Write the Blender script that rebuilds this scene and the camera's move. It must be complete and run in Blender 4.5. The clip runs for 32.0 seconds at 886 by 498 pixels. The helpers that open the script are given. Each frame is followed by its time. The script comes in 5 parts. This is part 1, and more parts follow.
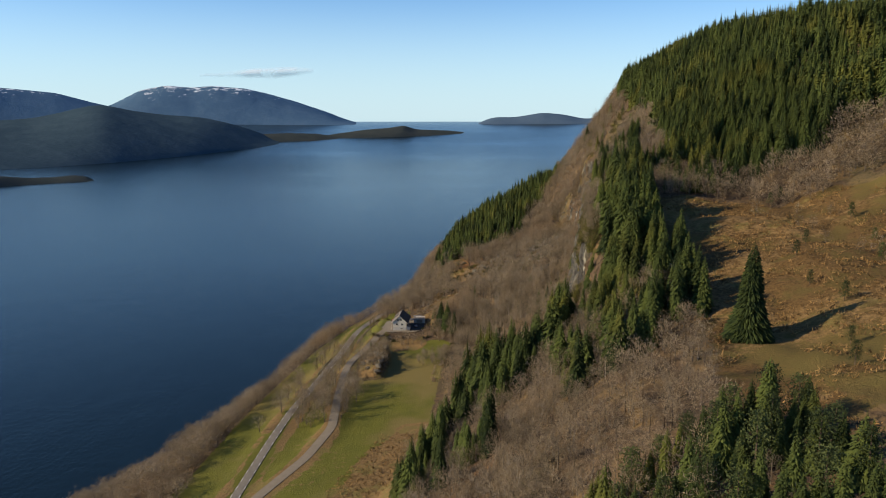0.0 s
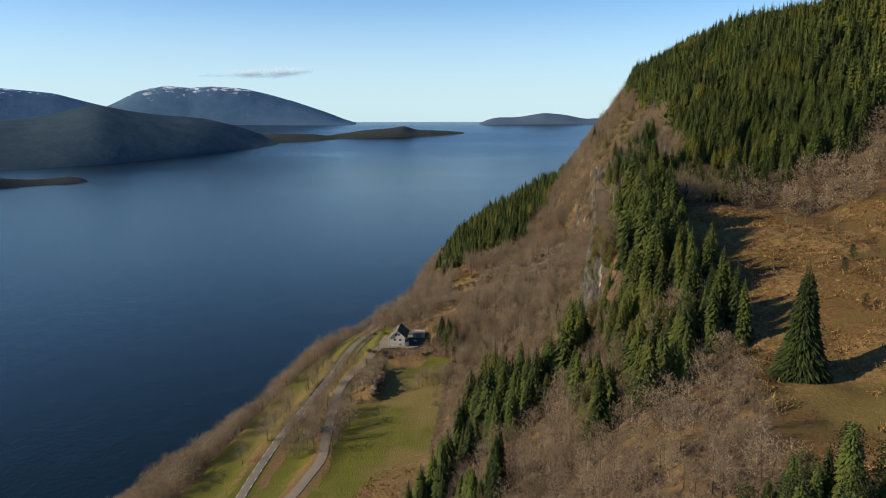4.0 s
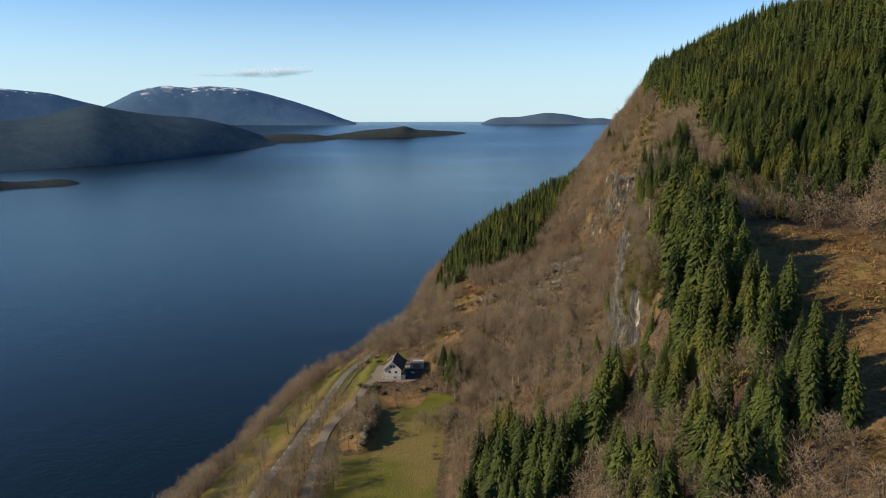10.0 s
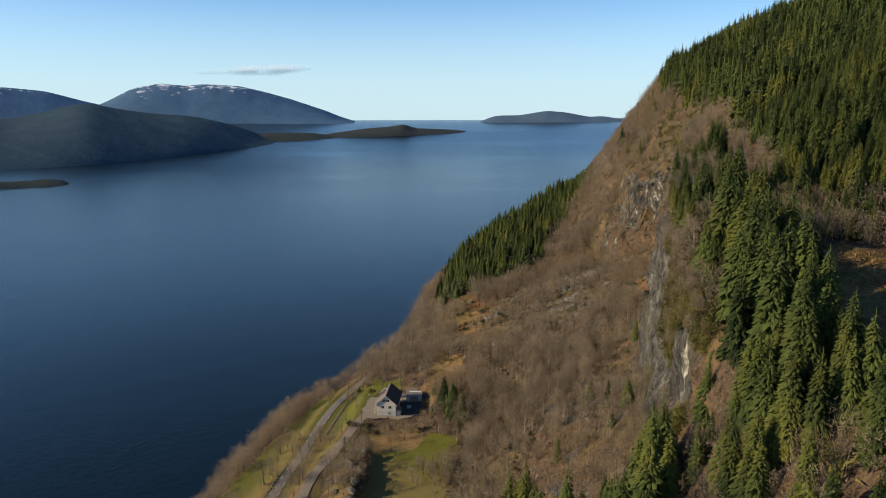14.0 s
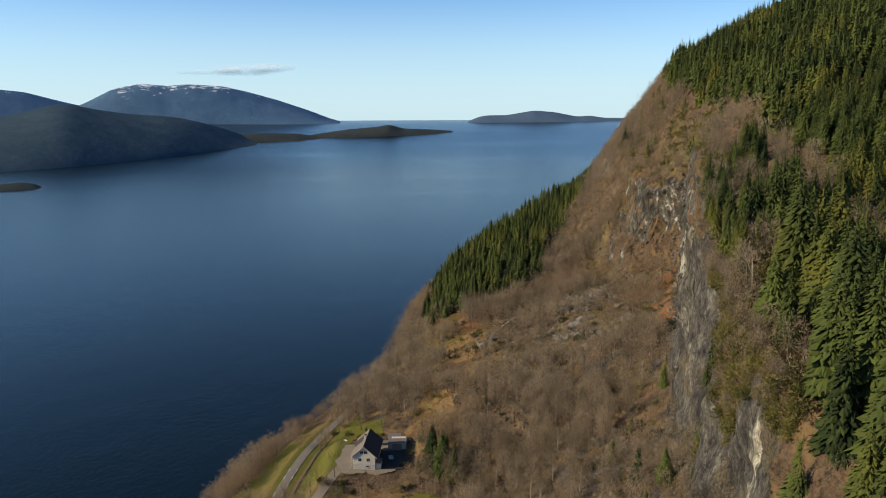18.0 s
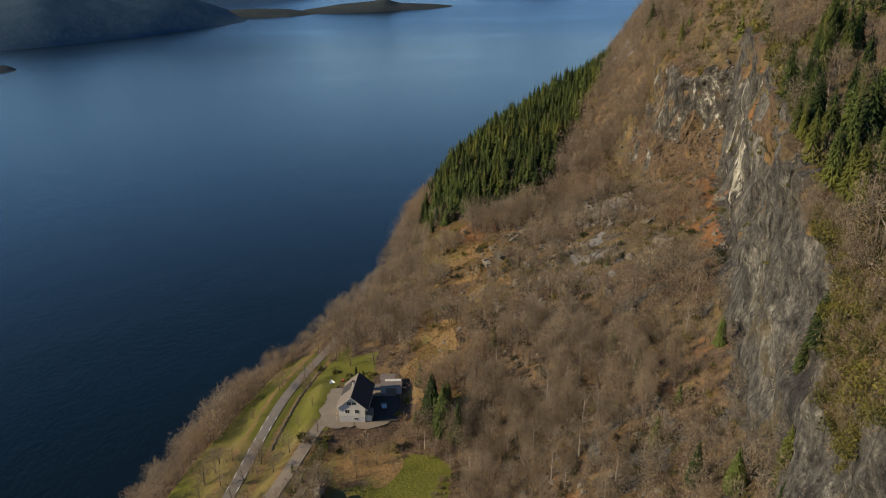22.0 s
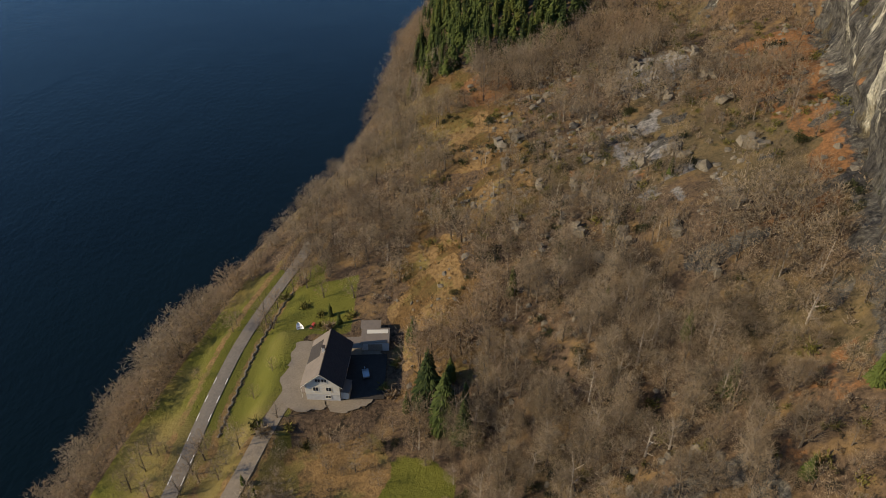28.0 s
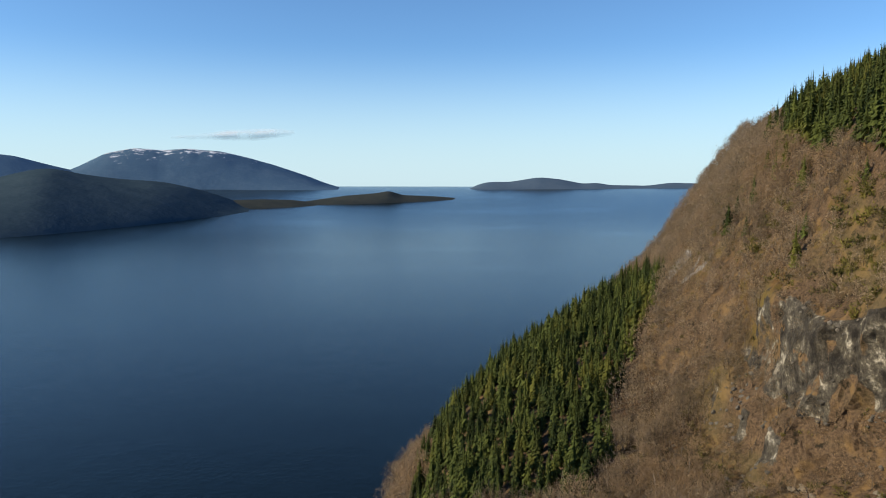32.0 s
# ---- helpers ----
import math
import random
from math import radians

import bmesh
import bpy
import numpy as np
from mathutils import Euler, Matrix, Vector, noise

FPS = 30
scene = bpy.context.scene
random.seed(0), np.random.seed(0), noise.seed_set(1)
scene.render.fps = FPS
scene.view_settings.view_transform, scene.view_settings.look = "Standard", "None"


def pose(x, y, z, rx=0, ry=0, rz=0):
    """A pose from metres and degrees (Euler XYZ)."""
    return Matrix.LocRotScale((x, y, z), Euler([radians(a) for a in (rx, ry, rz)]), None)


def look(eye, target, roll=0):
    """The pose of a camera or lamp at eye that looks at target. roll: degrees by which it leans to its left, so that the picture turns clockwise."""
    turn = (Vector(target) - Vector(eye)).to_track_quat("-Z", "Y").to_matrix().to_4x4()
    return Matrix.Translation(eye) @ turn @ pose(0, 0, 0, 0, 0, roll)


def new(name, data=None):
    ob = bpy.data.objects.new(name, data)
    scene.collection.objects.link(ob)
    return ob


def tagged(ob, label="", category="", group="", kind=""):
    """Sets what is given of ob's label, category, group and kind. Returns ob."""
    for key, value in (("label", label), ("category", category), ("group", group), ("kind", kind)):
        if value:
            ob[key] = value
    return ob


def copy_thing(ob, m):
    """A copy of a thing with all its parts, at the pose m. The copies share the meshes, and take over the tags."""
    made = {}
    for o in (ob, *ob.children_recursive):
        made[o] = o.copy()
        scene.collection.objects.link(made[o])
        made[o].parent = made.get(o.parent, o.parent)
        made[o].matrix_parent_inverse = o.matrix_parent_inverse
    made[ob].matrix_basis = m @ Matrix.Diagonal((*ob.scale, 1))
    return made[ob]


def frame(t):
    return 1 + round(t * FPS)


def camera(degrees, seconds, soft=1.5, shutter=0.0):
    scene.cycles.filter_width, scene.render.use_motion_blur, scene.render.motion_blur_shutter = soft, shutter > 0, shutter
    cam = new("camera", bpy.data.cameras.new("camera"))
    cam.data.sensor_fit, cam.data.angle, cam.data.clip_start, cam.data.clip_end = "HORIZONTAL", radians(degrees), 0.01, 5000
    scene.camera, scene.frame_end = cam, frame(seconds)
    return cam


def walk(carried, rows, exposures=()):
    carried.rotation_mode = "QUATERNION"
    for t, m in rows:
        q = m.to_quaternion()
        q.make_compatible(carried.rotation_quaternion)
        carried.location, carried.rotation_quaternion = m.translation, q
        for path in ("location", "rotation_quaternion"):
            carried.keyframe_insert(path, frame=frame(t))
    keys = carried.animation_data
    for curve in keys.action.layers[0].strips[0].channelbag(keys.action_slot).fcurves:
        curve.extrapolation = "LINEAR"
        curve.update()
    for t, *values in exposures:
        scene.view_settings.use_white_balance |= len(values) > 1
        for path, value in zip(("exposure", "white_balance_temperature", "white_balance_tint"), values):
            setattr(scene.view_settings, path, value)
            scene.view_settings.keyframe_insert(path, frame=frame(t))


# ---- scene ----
cam = camera(63.3, 32.0, soft=1.0)
METRES, EYE, TILT, LEAN, TURN = 350.0, 152.0, -10.4, 0.0, 0.0
ROWS = [
    (0.0, 0.0, 0.0, 0.0, 0.0, 0.0, -0.0),
    (0.5, -0.0001, 0.0099, 0.002, -0.01, 0.01, 0.01),
    (1.0, -0.0001, 0.0199, 0.0038, 0.01, 0.01, 0.02),
    (1.5, -0.0002, 0.0299, 0.0058, 0.01, 0.02, 0.02),
    (2.0, -0.0003, 0.0397, 0.0075, 0.01, 0.0, 0.01),
    (2.5, -0.0004, 0.0495, 0.0096, 0.02, 0.0, 0.02),
    (3.0, -0.0005, 0.0594, 0.0115, 0.02, 0.01, 0.03),
    (3.5, -0.0007, 0.0696, 0.0134, 0.03, 0.02, 0.01),
    (5.5, -0.0004, 0.1124, 0.0219, 0.08, 0.01, 0.09),
    (6.0, -0.0004, 0.1237, 0.0237, 0.08, 0.01, 0.08),
    (6.5, -0.0006, 0.1345, 0.026, 0.09, 0.01, 0.08),
    (7.0, -0.0007, 0.1457, 0.0283, 0.11, 0.01, 0.09),
    (7.5, -0.0009, 0.1573, 0.0304, 0.11, 0.02, 0.08),
    (8.0, -0.0008, 0.1694, 0.0328, 0.13, 0.02, 0.07),
    (8.5, -0.0011, 0.1817, 0.0351, 0.13, 0.04, 0.08),
    (9.0, -0.001, 0.1948, 0.0375, 0.13, 0.03, 0.07),
    (9.5, -0.0012, 0.2081, 0.0403, 0.13, 0.01, 0.08),
    (10.0, -0.0013, 0.2224, 0.043, 0.13, 0.0, 0.06),
    (10.5, -0.0014, 0.2371, 0.0459, 0.14, -0.02, 0.07),
    (11.0, -0.0017, 0.252, 0.0489, 0.15, -0.03, 0.07),
    (11.5, -0.0018, 0.2673, 0.0519, 0.16, -0.05, 0.06),
    (12.0, -0.002, 0.2827, 0.055, 0.17, -0.08, 0.06),
    (12.5, -0.0022, 0.2983, 0.0581, 0.18, -0.1, 0.06),
    (13.0, -0.0025, 0.313, 0.061, 0.18, -0.12, 0.06),
    (13.5, -0.0028, 0.3289, 0.064, 0.19, -0.13, 0.07),
    (14.0, -0.0029, 0.345, 0.067, 0.08, -0.14, 0.07),
    (14.5, -0.003, 0.3612, 0.07, -0.28, -0.16, 0.15),
    (16.5, -0.0028, 0.4272, 0.0819, -0.92, -0.18, 0.35),
    (17.0, -0.0026, 0.4437, 0.085, -0.91, -0.17, 0.37),
    (17.5, -0.0025, 0.4606, 0.088, -0.91, -0.15, 0.39),
    (18.0, -0.0022, 0.4782, 0.091, -0.91, -0.14, 0.41),
    (18.5, -0.0021, 0.4956, 0.0942, -0.9, -0.14, 0.41),
    (19.0, -0.0017, 0.5135, 0.0975, -0.88, -0.12, 0.43),
    (19.5, -0.0014, 0.5311, 0.1012, -0.87, -0.11, 0.47),
    (20.0, -0.0011, 0.5486, 0.1049, -0.87, -0.08, 0.48),
    (20.5, -0.0012, 0.5656, 0.1079, -0.9, -0.81, 0.45),
    (21.0, -0.0013, 0.5826, 0.111, -0.91, -3.18, 0.45),
    (21.5, -0.0008, 0.6002, 0.1146, -0.91, -6.36, 0.55),
    (22.0, -0.0006, 0.6175, 0.1184, -0.96, -9.57, 0.63),
    (22.5, -0.0003, 0.635, 0.1219, -1.0, -12.74, 0.7),
    (23.0, 0.0001, 0.6523, 0.1253, -1.03, -15.96, 0.75),
    (23.5, 0.0005, 0.6697, 0.1286, -1.07, -19.23, 0.8),
    (24.0, 0.0007, 0.6871, 0.132, -1.1, -22.5, 0.8),
    (24.5, 0.001, 0.7044, 0.1353, -1.14, -25.77, 0.82),
    (26.5, 0.002, 0.7769, 0.1507, -1.13, -30.27, 0.82),
    (27.0, 0.0021, 0.7947, 0.1534, -1.09, -29.32, 0.78),
    (27.5, 0.0025, 0.8135, 0.1574, -1.09, -28.39, 0.77),
    (28.0, 0.003, 0.8324, 0.1613, -1.02, -25.78, 0.71),
    (28.5, 0.0036, 0.851, 0.1649, -0.95, -22.02, 0.65),
    (29.0, 0.0041, 0.8698, 0.1681, -0.93, -18.13, 0.55),
    (29.5, 0.0047, 0.8884, 0.1713, -0.87, -14.24, 0.47),
    (30.0, 0.0048, 0.9074, 0.1745, -0.89, -10.32, 0.37),
    (30.5, 0.0049, 0.9263, 0.1775, -0.89, -6.49, 0.26),
    (31.0, 0.0051, 0.9451, 0.1807, -0.87, -2.67, 0.2),
    (31.5, 0.0053, 0.9636, 0.1837, -0.86, 1.17, 0.1),
    (32.0, 0.0057, 0.9821, 0.1869, -0.83, 5.03, 0.08),
]
walk(cam, [(t, pose(0, 0, EYE, TILT, LEAN, TURN) @ pose(METRES * x, METRES * y, METRES * z, 90 + pitch, roll, yaw)) for t, x, y, z, yaw, pitch, roll in ROWS])

# ---- world, sun ----
SUN_EL, SUN_AZ = 26.0, 259.0            # degrees; azimuth clockwise from +y
world = bpy.data.worlds.new("sky")
scene.world = world
world.use_nodes = True
wn = world.node_tree.nodes
sky = wn.new("ShaderNodeTexSky")
sky.sky_type, sky.sun_disc = "NISHITA", False
sky.sun_elevation, sky.sun_rotation = radians(SUN_EL), radians(SUN_AZ)
sky.altitude, sky.air_density, sky.dust_density, sky.ozone_density = 150.0, 0.85, 0.2, 1.6
tint = wn.new("ShaderNodeMix")
tint.data_type, tint.blend_type = "RGBA", "MULTIPLY"
tint.inputs[0].default_value, tint.inputs[7].default_value = 1.0, (0.74, 1.05, 1.32, 1)   # clear cold spring air
world.node_tree.links.new(sky.outputs[0], tint.inputs[6])
place, up, band, haze = wn.new("ShaderNodeTexCoord"), wn.new("ShaderNodeSeparateXYZ"), wn.new("ShaderNodeMapRange"), wn.new("ShaderNodeMix")
band.interpolation_type = "SMOOTHSTEP"
for socket, value in zip(band.inputs[1:5], (0.0, 0.19, 0.82, 0.0)):
    socket.default_value = value
haze.data_type = "RGBA"
haze.inputs[7].default_value = (5.1, 6.6, 7.3, 1)          # pale air low over the sea
world.node_tree.links.new(place.outputs["Generated"], up.inputs[0])
world.node_tree.links.new(up.outputs[2], band.inputs[0])
world.node_tree.links.new(band.outputs[0], haze.inputs[0])
world.node_tree.links.new(tint.outputs[2], haze.inputs[6])
world.node_tree.links.new(haze.outputs[2], wn["Background"].inputs[0])
wn["Background"].inputs[1].default_value = 0.095
sun = new("sun", bpy.data.lights.new("sun", "SUN"))
sun.data.energy, sun.data.angle, sun.data.color = 5.0, radians(0.53), (1.0, 0.815, 0.55)
sun.matrix_world = look((-300 * math.cos(radians(SUN_EL)), -50, 300 * math.sin(radians(SUN_EL))), (0, 0, 0))
scene.view_settings.exposure = 0.40


# ---- materials ----
class Mat:
    """A small builder for node materials."""

    def __init__(self, name, rough=0.8, metal=0.0, spec=0.3):
        self.m = bpy.data.materials.new(name)
        self.m.use_nodes = True
        self.t = self.m.node_tree
        self.p = self.t.nodes["Principled BSDF"]
        self.p.inputs["Roughness"].default_value = rough
        self.p.inputs["Metallic"].default_value = metal
        self.p.inputs["Specular IOR Level"].default_value = spec

    def node(self, kind, **kw):
        n = self.t.nodes.new(kind)
        for key, value in kw.items():
            n.inputs[key].default_value = value
        return n

    def link(self, a, b):
        self.t.links.new(a, b)

    def coords(self, scale=(1, 1, 1), turn=0.0):
        g = self.node("ShaderNodeNewGeometry")
        lie, mp = self.node("ShaderNodeMapping"), self.node("ShaderNodeMapping")
        lie.inputs["Rotation"].default_value = (radians(turn), 0, 0)
        mp.inputs["Scale"].default_value = scale
        self.link(g.outputs["Position"], lie.inputs["Vector"])
        self.link(lie.outputs[0] if turn else g.outputs["Position"], mp.inputs["Vector"])
        return mp.outputs[0]

    def noise(self, scale, detail=4.0, stretch=(1, 1, 1), rough=0.6, turn=0.0):
        n = self.node("ShaderNodeTexNoise", Scale=scale, Detail=detail, Roughness=rough)
        self.link(self.coords(stretch, turn), n.inputs["Vector"])
        return n.outputs[0]

    def ramp(self, fac, stops):
        r = self.node("ShaderNodeValToRGB")
        e = r.color_ramp.elements
        while len(e) < len(stops):
            e.new(0.5)
        for k, (pos, col) in zip(e, stops):
            k.position, k.color = pos, (*col, 1)
        self.link(fac, r.inputs[0])
        return r.outputs[0]

    def mix(self, fac, a, b, mode="MIX"):
        n = self.t.nodes.new("ShaderNodeMix")
        n.data_type, n.blend_type = "RGBA", mode
        for sock, v in ((n.inputs[0], fac), (n.inputs[6], a), (n.inputs[7], b)):
            if isinstance(v, (int, float)):
                sock.default_value = v
            elif isinstance(v, tuple):
                sock.default_value = (*v, 1)
            else:
                self.link(v, sock)
        return n.outputs[2]

    def attr(self, name):
        n = self.node("ShaderNodeAttribute")
        n.attribute_name = name
        return n.outputs["Fac"]

    def math(self, op, a, b=0.0, clamp=False):
        n = self.t.nodes.new("ShaderNodeMath")
        n.operation, n.use_clamp = op, clamp
        for sock, v in ((n.inputs[0], a), (n.inputs[1], b)):
            if isinstance(v, (int, float)):
                sock.default_value = v
            else:
                self.link(v, sock)
        return n.outputs[0]

    def sharp(self, fac, lo, hi):
        n = self.t.nodes.new("ShaderNodeMapRange")
        n.interpolation_type = "SMOOTHSTEP"
        n.inputs[1].default_value, n.inputs[2].default_value = lo, hi
        self.link(fac, n.inputs[0])
        return n.outputs[0]

    def bump(self, height, strength=0.5, distance=0.3):
        b = self.node("ShaderNodeBump", Strength=strength, Distance=distance)
        self.link(height, b.inputs["Height"])
        self.link(b.outputs[0], self.p.inputs["Normal"])

    def color(self, c):
        if isinstance(c, tuple):
            self.p.inputs["Base Color"].default_value = (*c, 1)
        else:
            self.link(c, self.p.inputs["Base Color"])
        return self


def plain(name, col, rough=0.7, var=0.25, scale=2.0, metal=0.0, bump=0.0):
    m = Mat(name, rough, metal)
    lo, hi = tuple(c * (1 - var) for c in col), tuple(min(1, c * (1 + var)) for c in col)
    a = m.noise(scale, 5)
    b = m.noise(scale * 0.17, 3)
    m.color(m.mix(0.35, m.ramp(a, [(0.3, lo), (0.7, hi)]), m.ramp(b, [(0.3, lo), (0.7, hi)])))
    if bump:
        m.bump(a, 0.6, bump)
    return m.m


def island_mat(name, dark, light, extra=None, rough=0.85, scale=0.06, trans=0.0):
    """Foliage or twigs: each piece and each object takes its own shade."""
    m = Mat(name, rough, 0, 0.15)
    g = m.node("ShaderNodeNewGeometry")
    o = m.node("ShaderNodeObjectInfo")
    f = m.math("MULTIPLY_ADD", g.outputs["Random Per Island"], 0.5)
    f.node.inputs[2].default_value = 0.0
    f.node.inputs[1].default_value = 0.28
    f = m.math("ADD", f, m.math("MULTIPLY", m.math("FRACT", m.math("ADD", o.outputs["Random"], m.attr("shade"))), 0.5))
    f = m.math("ADD", f, m.math("MULTIPLY", m.noise(scale, 3), 0.45))
    col = m.ramp(f, [(0.30, dark), (0.92, light)])
    if extra:
        col = m.mix(m.sharp(m.noise(scale * 0.5, 2), 0.52, 0.68), col, m.mix(0.65, col, extra))
    m.color(col)
    if trans:                             # thin growth passes light on
        t, both = m.node("ShaderNodeBsdfTranslucent"), m.node("ShaderNodeMixShader")
        m.link(col, t.inputs["Color"])
        both.inputs[0].default_value = trans
        m.link(m.p.outputs[0], both.inputs[1])
        m.link(t.outputs[0], both.inputs[2])
        m.link(both.outputs[0], m.t.nodes["Material Output"].inputs["Surface"])
    return m.m


SLANT = 9.0                            # lie of the streaks in the rock


def ground_mat():
    m = Mat("ground_cover", 0.95, 0, 0.1)
    big, mid, fine = m.noise(0.018, 4), m.noise(0.12, 5), m.noise(1.1, 6, rough=0.7)
    litter = m.mix(m.ramp(fine, [(0.3, (0, 0, 0)), (0.7, (1, 1, 1))]), (0.026, 0.019, 0.013), (0.140, 0.096, 0.060))
    litter = m.mix(m.sharp(mid, 0.5, 0.66), litter, (0.150, 0.098, 0.046))
    # scattered near-black patches put the shade of crevices into the litter colour
    litter = m.mix(m.sharp(m.noise(0.33, 5, rough=0.7), 0.55, 0.66), litter, (0.020, 0.017, 0.011))
    moss = m.mix(m.sharp(big, 0.5, 0.62), litter, m.mix(0.3, litter, (0.10, 0.090, 0.034)))
    tan = m.mix(m.ramp(fine, [(0.3, (0, 0, 0)), (0.72, (1, 1, 1))]), (0.042, 0.027, 0.012), (0.160, 0.096, 0.038))
    tan = m.mix(m.sharp(mid, 0.46, 0.60), tan, m.mix(0.7, tan, (0.085, 0.066, 0.022)))
    tan = m.mix(m.sharp(big, 0.52, 0.60), tan, m.mix(0.6, tan, (0.12, 0.095, 0.03)))
    grass = m.mix(mid, (0.064, 0.072, 0.012), (0.148, 0.140, 0.025))
    grass = m.mix(m.sharp(big, 0.45, 0.62), grass, (0.165, 0.128, 0.046))
    grass = m.mix(m.math("MULTIPLY", fine, 0.35), grass, (0.05, 0.052, 0.015))
    fern = m.mix(m.ramp(fine, [(0.3, (0, 0, 0)), (0.72, (1, 1, 1))]), (0.085, 0.044, 0.021), (0.26, 0.132, 0.056))
    streak = m.noise(0.60, 9, (1.0, 1.0, 0.32), 0.76, SLANT)
    broad = m.noise(0.06, 8, (1.0, 1.0, 0.40), 0.72, SLANT)
    rock = m.ramp(streak, [(0.34, (0.020, 0.019, 0.018)), (0.48, (0.055, 0.052, 0.047)), (0.66, (0.120, 0.112, 0.096))])
    rock = m.mix(m.sharp(broad, 0.53, 0.63), rock, m.ramp(streak, [(0.34, (0.050, 0.048, 0.043)), (0.50, (0.120, 0.113, 0.098)), (0.66, (0.235, 0.222, 0.190))]))
    rock = m.mix(m.sharp(m.noise(0.10, 6, (1, 1, 0.45), 0.7, SLANT), 0.46, 0.36), rock, m.mix(0.7, rock, (0.018, 0.017, 0.018)))
    drip = m.math("ADD", m.noise(0.16, 6, (0.9, 1.1, 0.12), 0.68, SLANT), m.math("MULTIPLY", m.math("SUBTRACT", broad, 0.5), 0.5))
    drip = m.sharp(m.math("ADD", drip, m.math("MULTIPLY", m.math("SUBTRACT", m.attr("pale"), 0.5), 0.22)), 0.58, 0.68)
    rock = m.mix(drip, rock, m.ramp(streak, [(0.32, (0.10, 0.096, 0.078)), (0.48, (0.27, 0.255, 0.205)), (0.64, (0.46, 0.435, 0.350))]))
    crack = m.sharp(m.noise(0.45, 7, (1.0, 1.0, 0.45), 0.74, SLANT), 0.38, 0.45)
    rock = m.mix(crack, m.mix(0.75, rock, (0.014, 0.013, 0.013)), rock)
    rock = m.mix(m.sharp(m.noise(0.09, 6, (1, 1, 0.7), 0.7), 0.55, 0.63), rock, m.mix(0.5, rock, (0.085, 0.066, 0.030)))
    grain = m.ramp(m.noise(1.7, 7, (1, 1, 0.7), 0.74), [(0.34, (0.40, 0.40, 0.39)), (0.5, (0.97, 0.97, 0.95)), (0.66, (1.6, 1.57, 1.5))])
    rock = m.mix(0.8, rock, m.mix(1.0, rock, grain, "MULTIPLY"))
    block = m.ramp(m.noise(0.16, 8, (1.0, 1.0, 0.9), 0.72, 24.0), [(0.40, (0.013, 0.012, 0.011)), (0.49, (0.045, 0.041, 0.034)), (0.56, (0.095, 0.087, 0.070)), (0.63, (0.36, 0.34, 0.285))])
    rock = m.mix(m.attr("broken"), rock, m.mix(0.6, block, m.mix(1.0, block, grain, "MULTIPLY")))
    stone = m.ramp(m.noise(0.9, 6, rough=0.75), [(0.35, (0.06, 0.057, 0.053)), (0.6, (0.23, 0.215, 0.195)), (0.75, (0.38, 0.355, 0.32))])
    col = moss
    straw = m.mix(m.ramp(fine, [(0.3, (0, 0, 0)), (0.7, (1, 1, 1))]), (0.095, 0.060, 0.026), (0.245, 0.158, 0.070))
    straw = m.mix(m.sharp(mid, 0.5, 0.62), straw, m.mix(0.6, straw, (0.13, 0.115, 0.035)))
    for name, layer in (("tan", tan), ("grass", grass), ("straw", straw), ("scree", stone), ("fern", fern), ("rock", rock)):
        a = m.attr(name)
        edge = m.math("ADD", a, m.math("MULTIPLY", m.math("SUBTRACT", m.noise(0.35, 5, rough=0.7), 0.5), 0.9))
        col = m.mix(m.sharp(edge, 0.42, 0.58), col, layer)
    m.color(col)
    m.bump(m.math("ADD", m.math("MULTIPLY", m.noise(1.1, 8, (0.9, 0.9, 0.22), 0.7, SLANT), m.math("MULTIPLY", m.attr("rock"), 0.9)), fine), 0.75, 0.6)
    return m.m


def water_mat():
    m = Mat("fjord_water", 0.14, 0, 0.24)
    m.p.inputs["IOR"].default_value = 1.33
    m.p.inputs["Specular Tint"].default_value = (0.95, 1.0, 0.80, 1)
    m.color(m.ramp(m.noise(0.004, 3), [(0.3, (0.0016, 0.0044, 0.0064)), (0.7, (0.0026, 0.0074, 0.0094))]))
    calm = m.noise(0.004, 4, (0.5, 1, 1))
    h = m.math("ADD", m.noise(0.45, 4, (1, 0.6, 1)), m.math("MULTIPLY", m.noise(0.06, 3, (1, 0.5, 1)), 1.5))
    m.bump(m.math("MULTIPLY", h, m.math("MULTIPLY_ADD", calm, 0.35)), 0.5, 0.6)
    slick = m.sharp(m.noise(0.0014, 4, (0.6, 1.7, 1), 0.55), 0.50, 0.72)
    m.link(m.math("SUBTRACT", 0.19, m.math("MULTIPLY", slick, 0.035)), m.p.inputs["Roughness"])
    return m.m


def far_mat(name, low, high, snow=0.0, top=300.0, scale=0.012):
    m = Mat(name, 1.0, 0, 0.0)
    a, b = m.noise(scale, 6, rough=0.65), m.noise(scale * 5, 5, rough=0.7)
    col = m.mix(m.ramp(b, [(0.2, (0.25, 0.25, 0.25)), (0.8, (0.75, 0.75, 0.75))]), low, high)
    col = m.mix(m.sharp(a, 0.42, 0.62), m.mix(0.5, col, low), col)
    if snow:
        g = m.node("ShaderNodeNewGeometry")
        s = m.node("ShaderNodeSeparateXYZ")
        m.link(g.outputs["Position"], s.inputs[0])
        up = m.math("DIVIDE", s.outputs[2], top)
        patch = m.math("ADD", up, m.math("MULTIPLY", m.math("SUBTRACT", m.noise(0.022, 6, (1, 1, 2.2), 0.72), 0.5), 1.5))
        col = m.mix(m.sharp(patch, 1.02, 1.12), col, (0.62, 0.66, 0.72))
    m.color(col)
    m.bump(m.math("ADD", a, m.math("MULTIPLY", b, 0.15)), 0.45, 11.0)
    return m.m


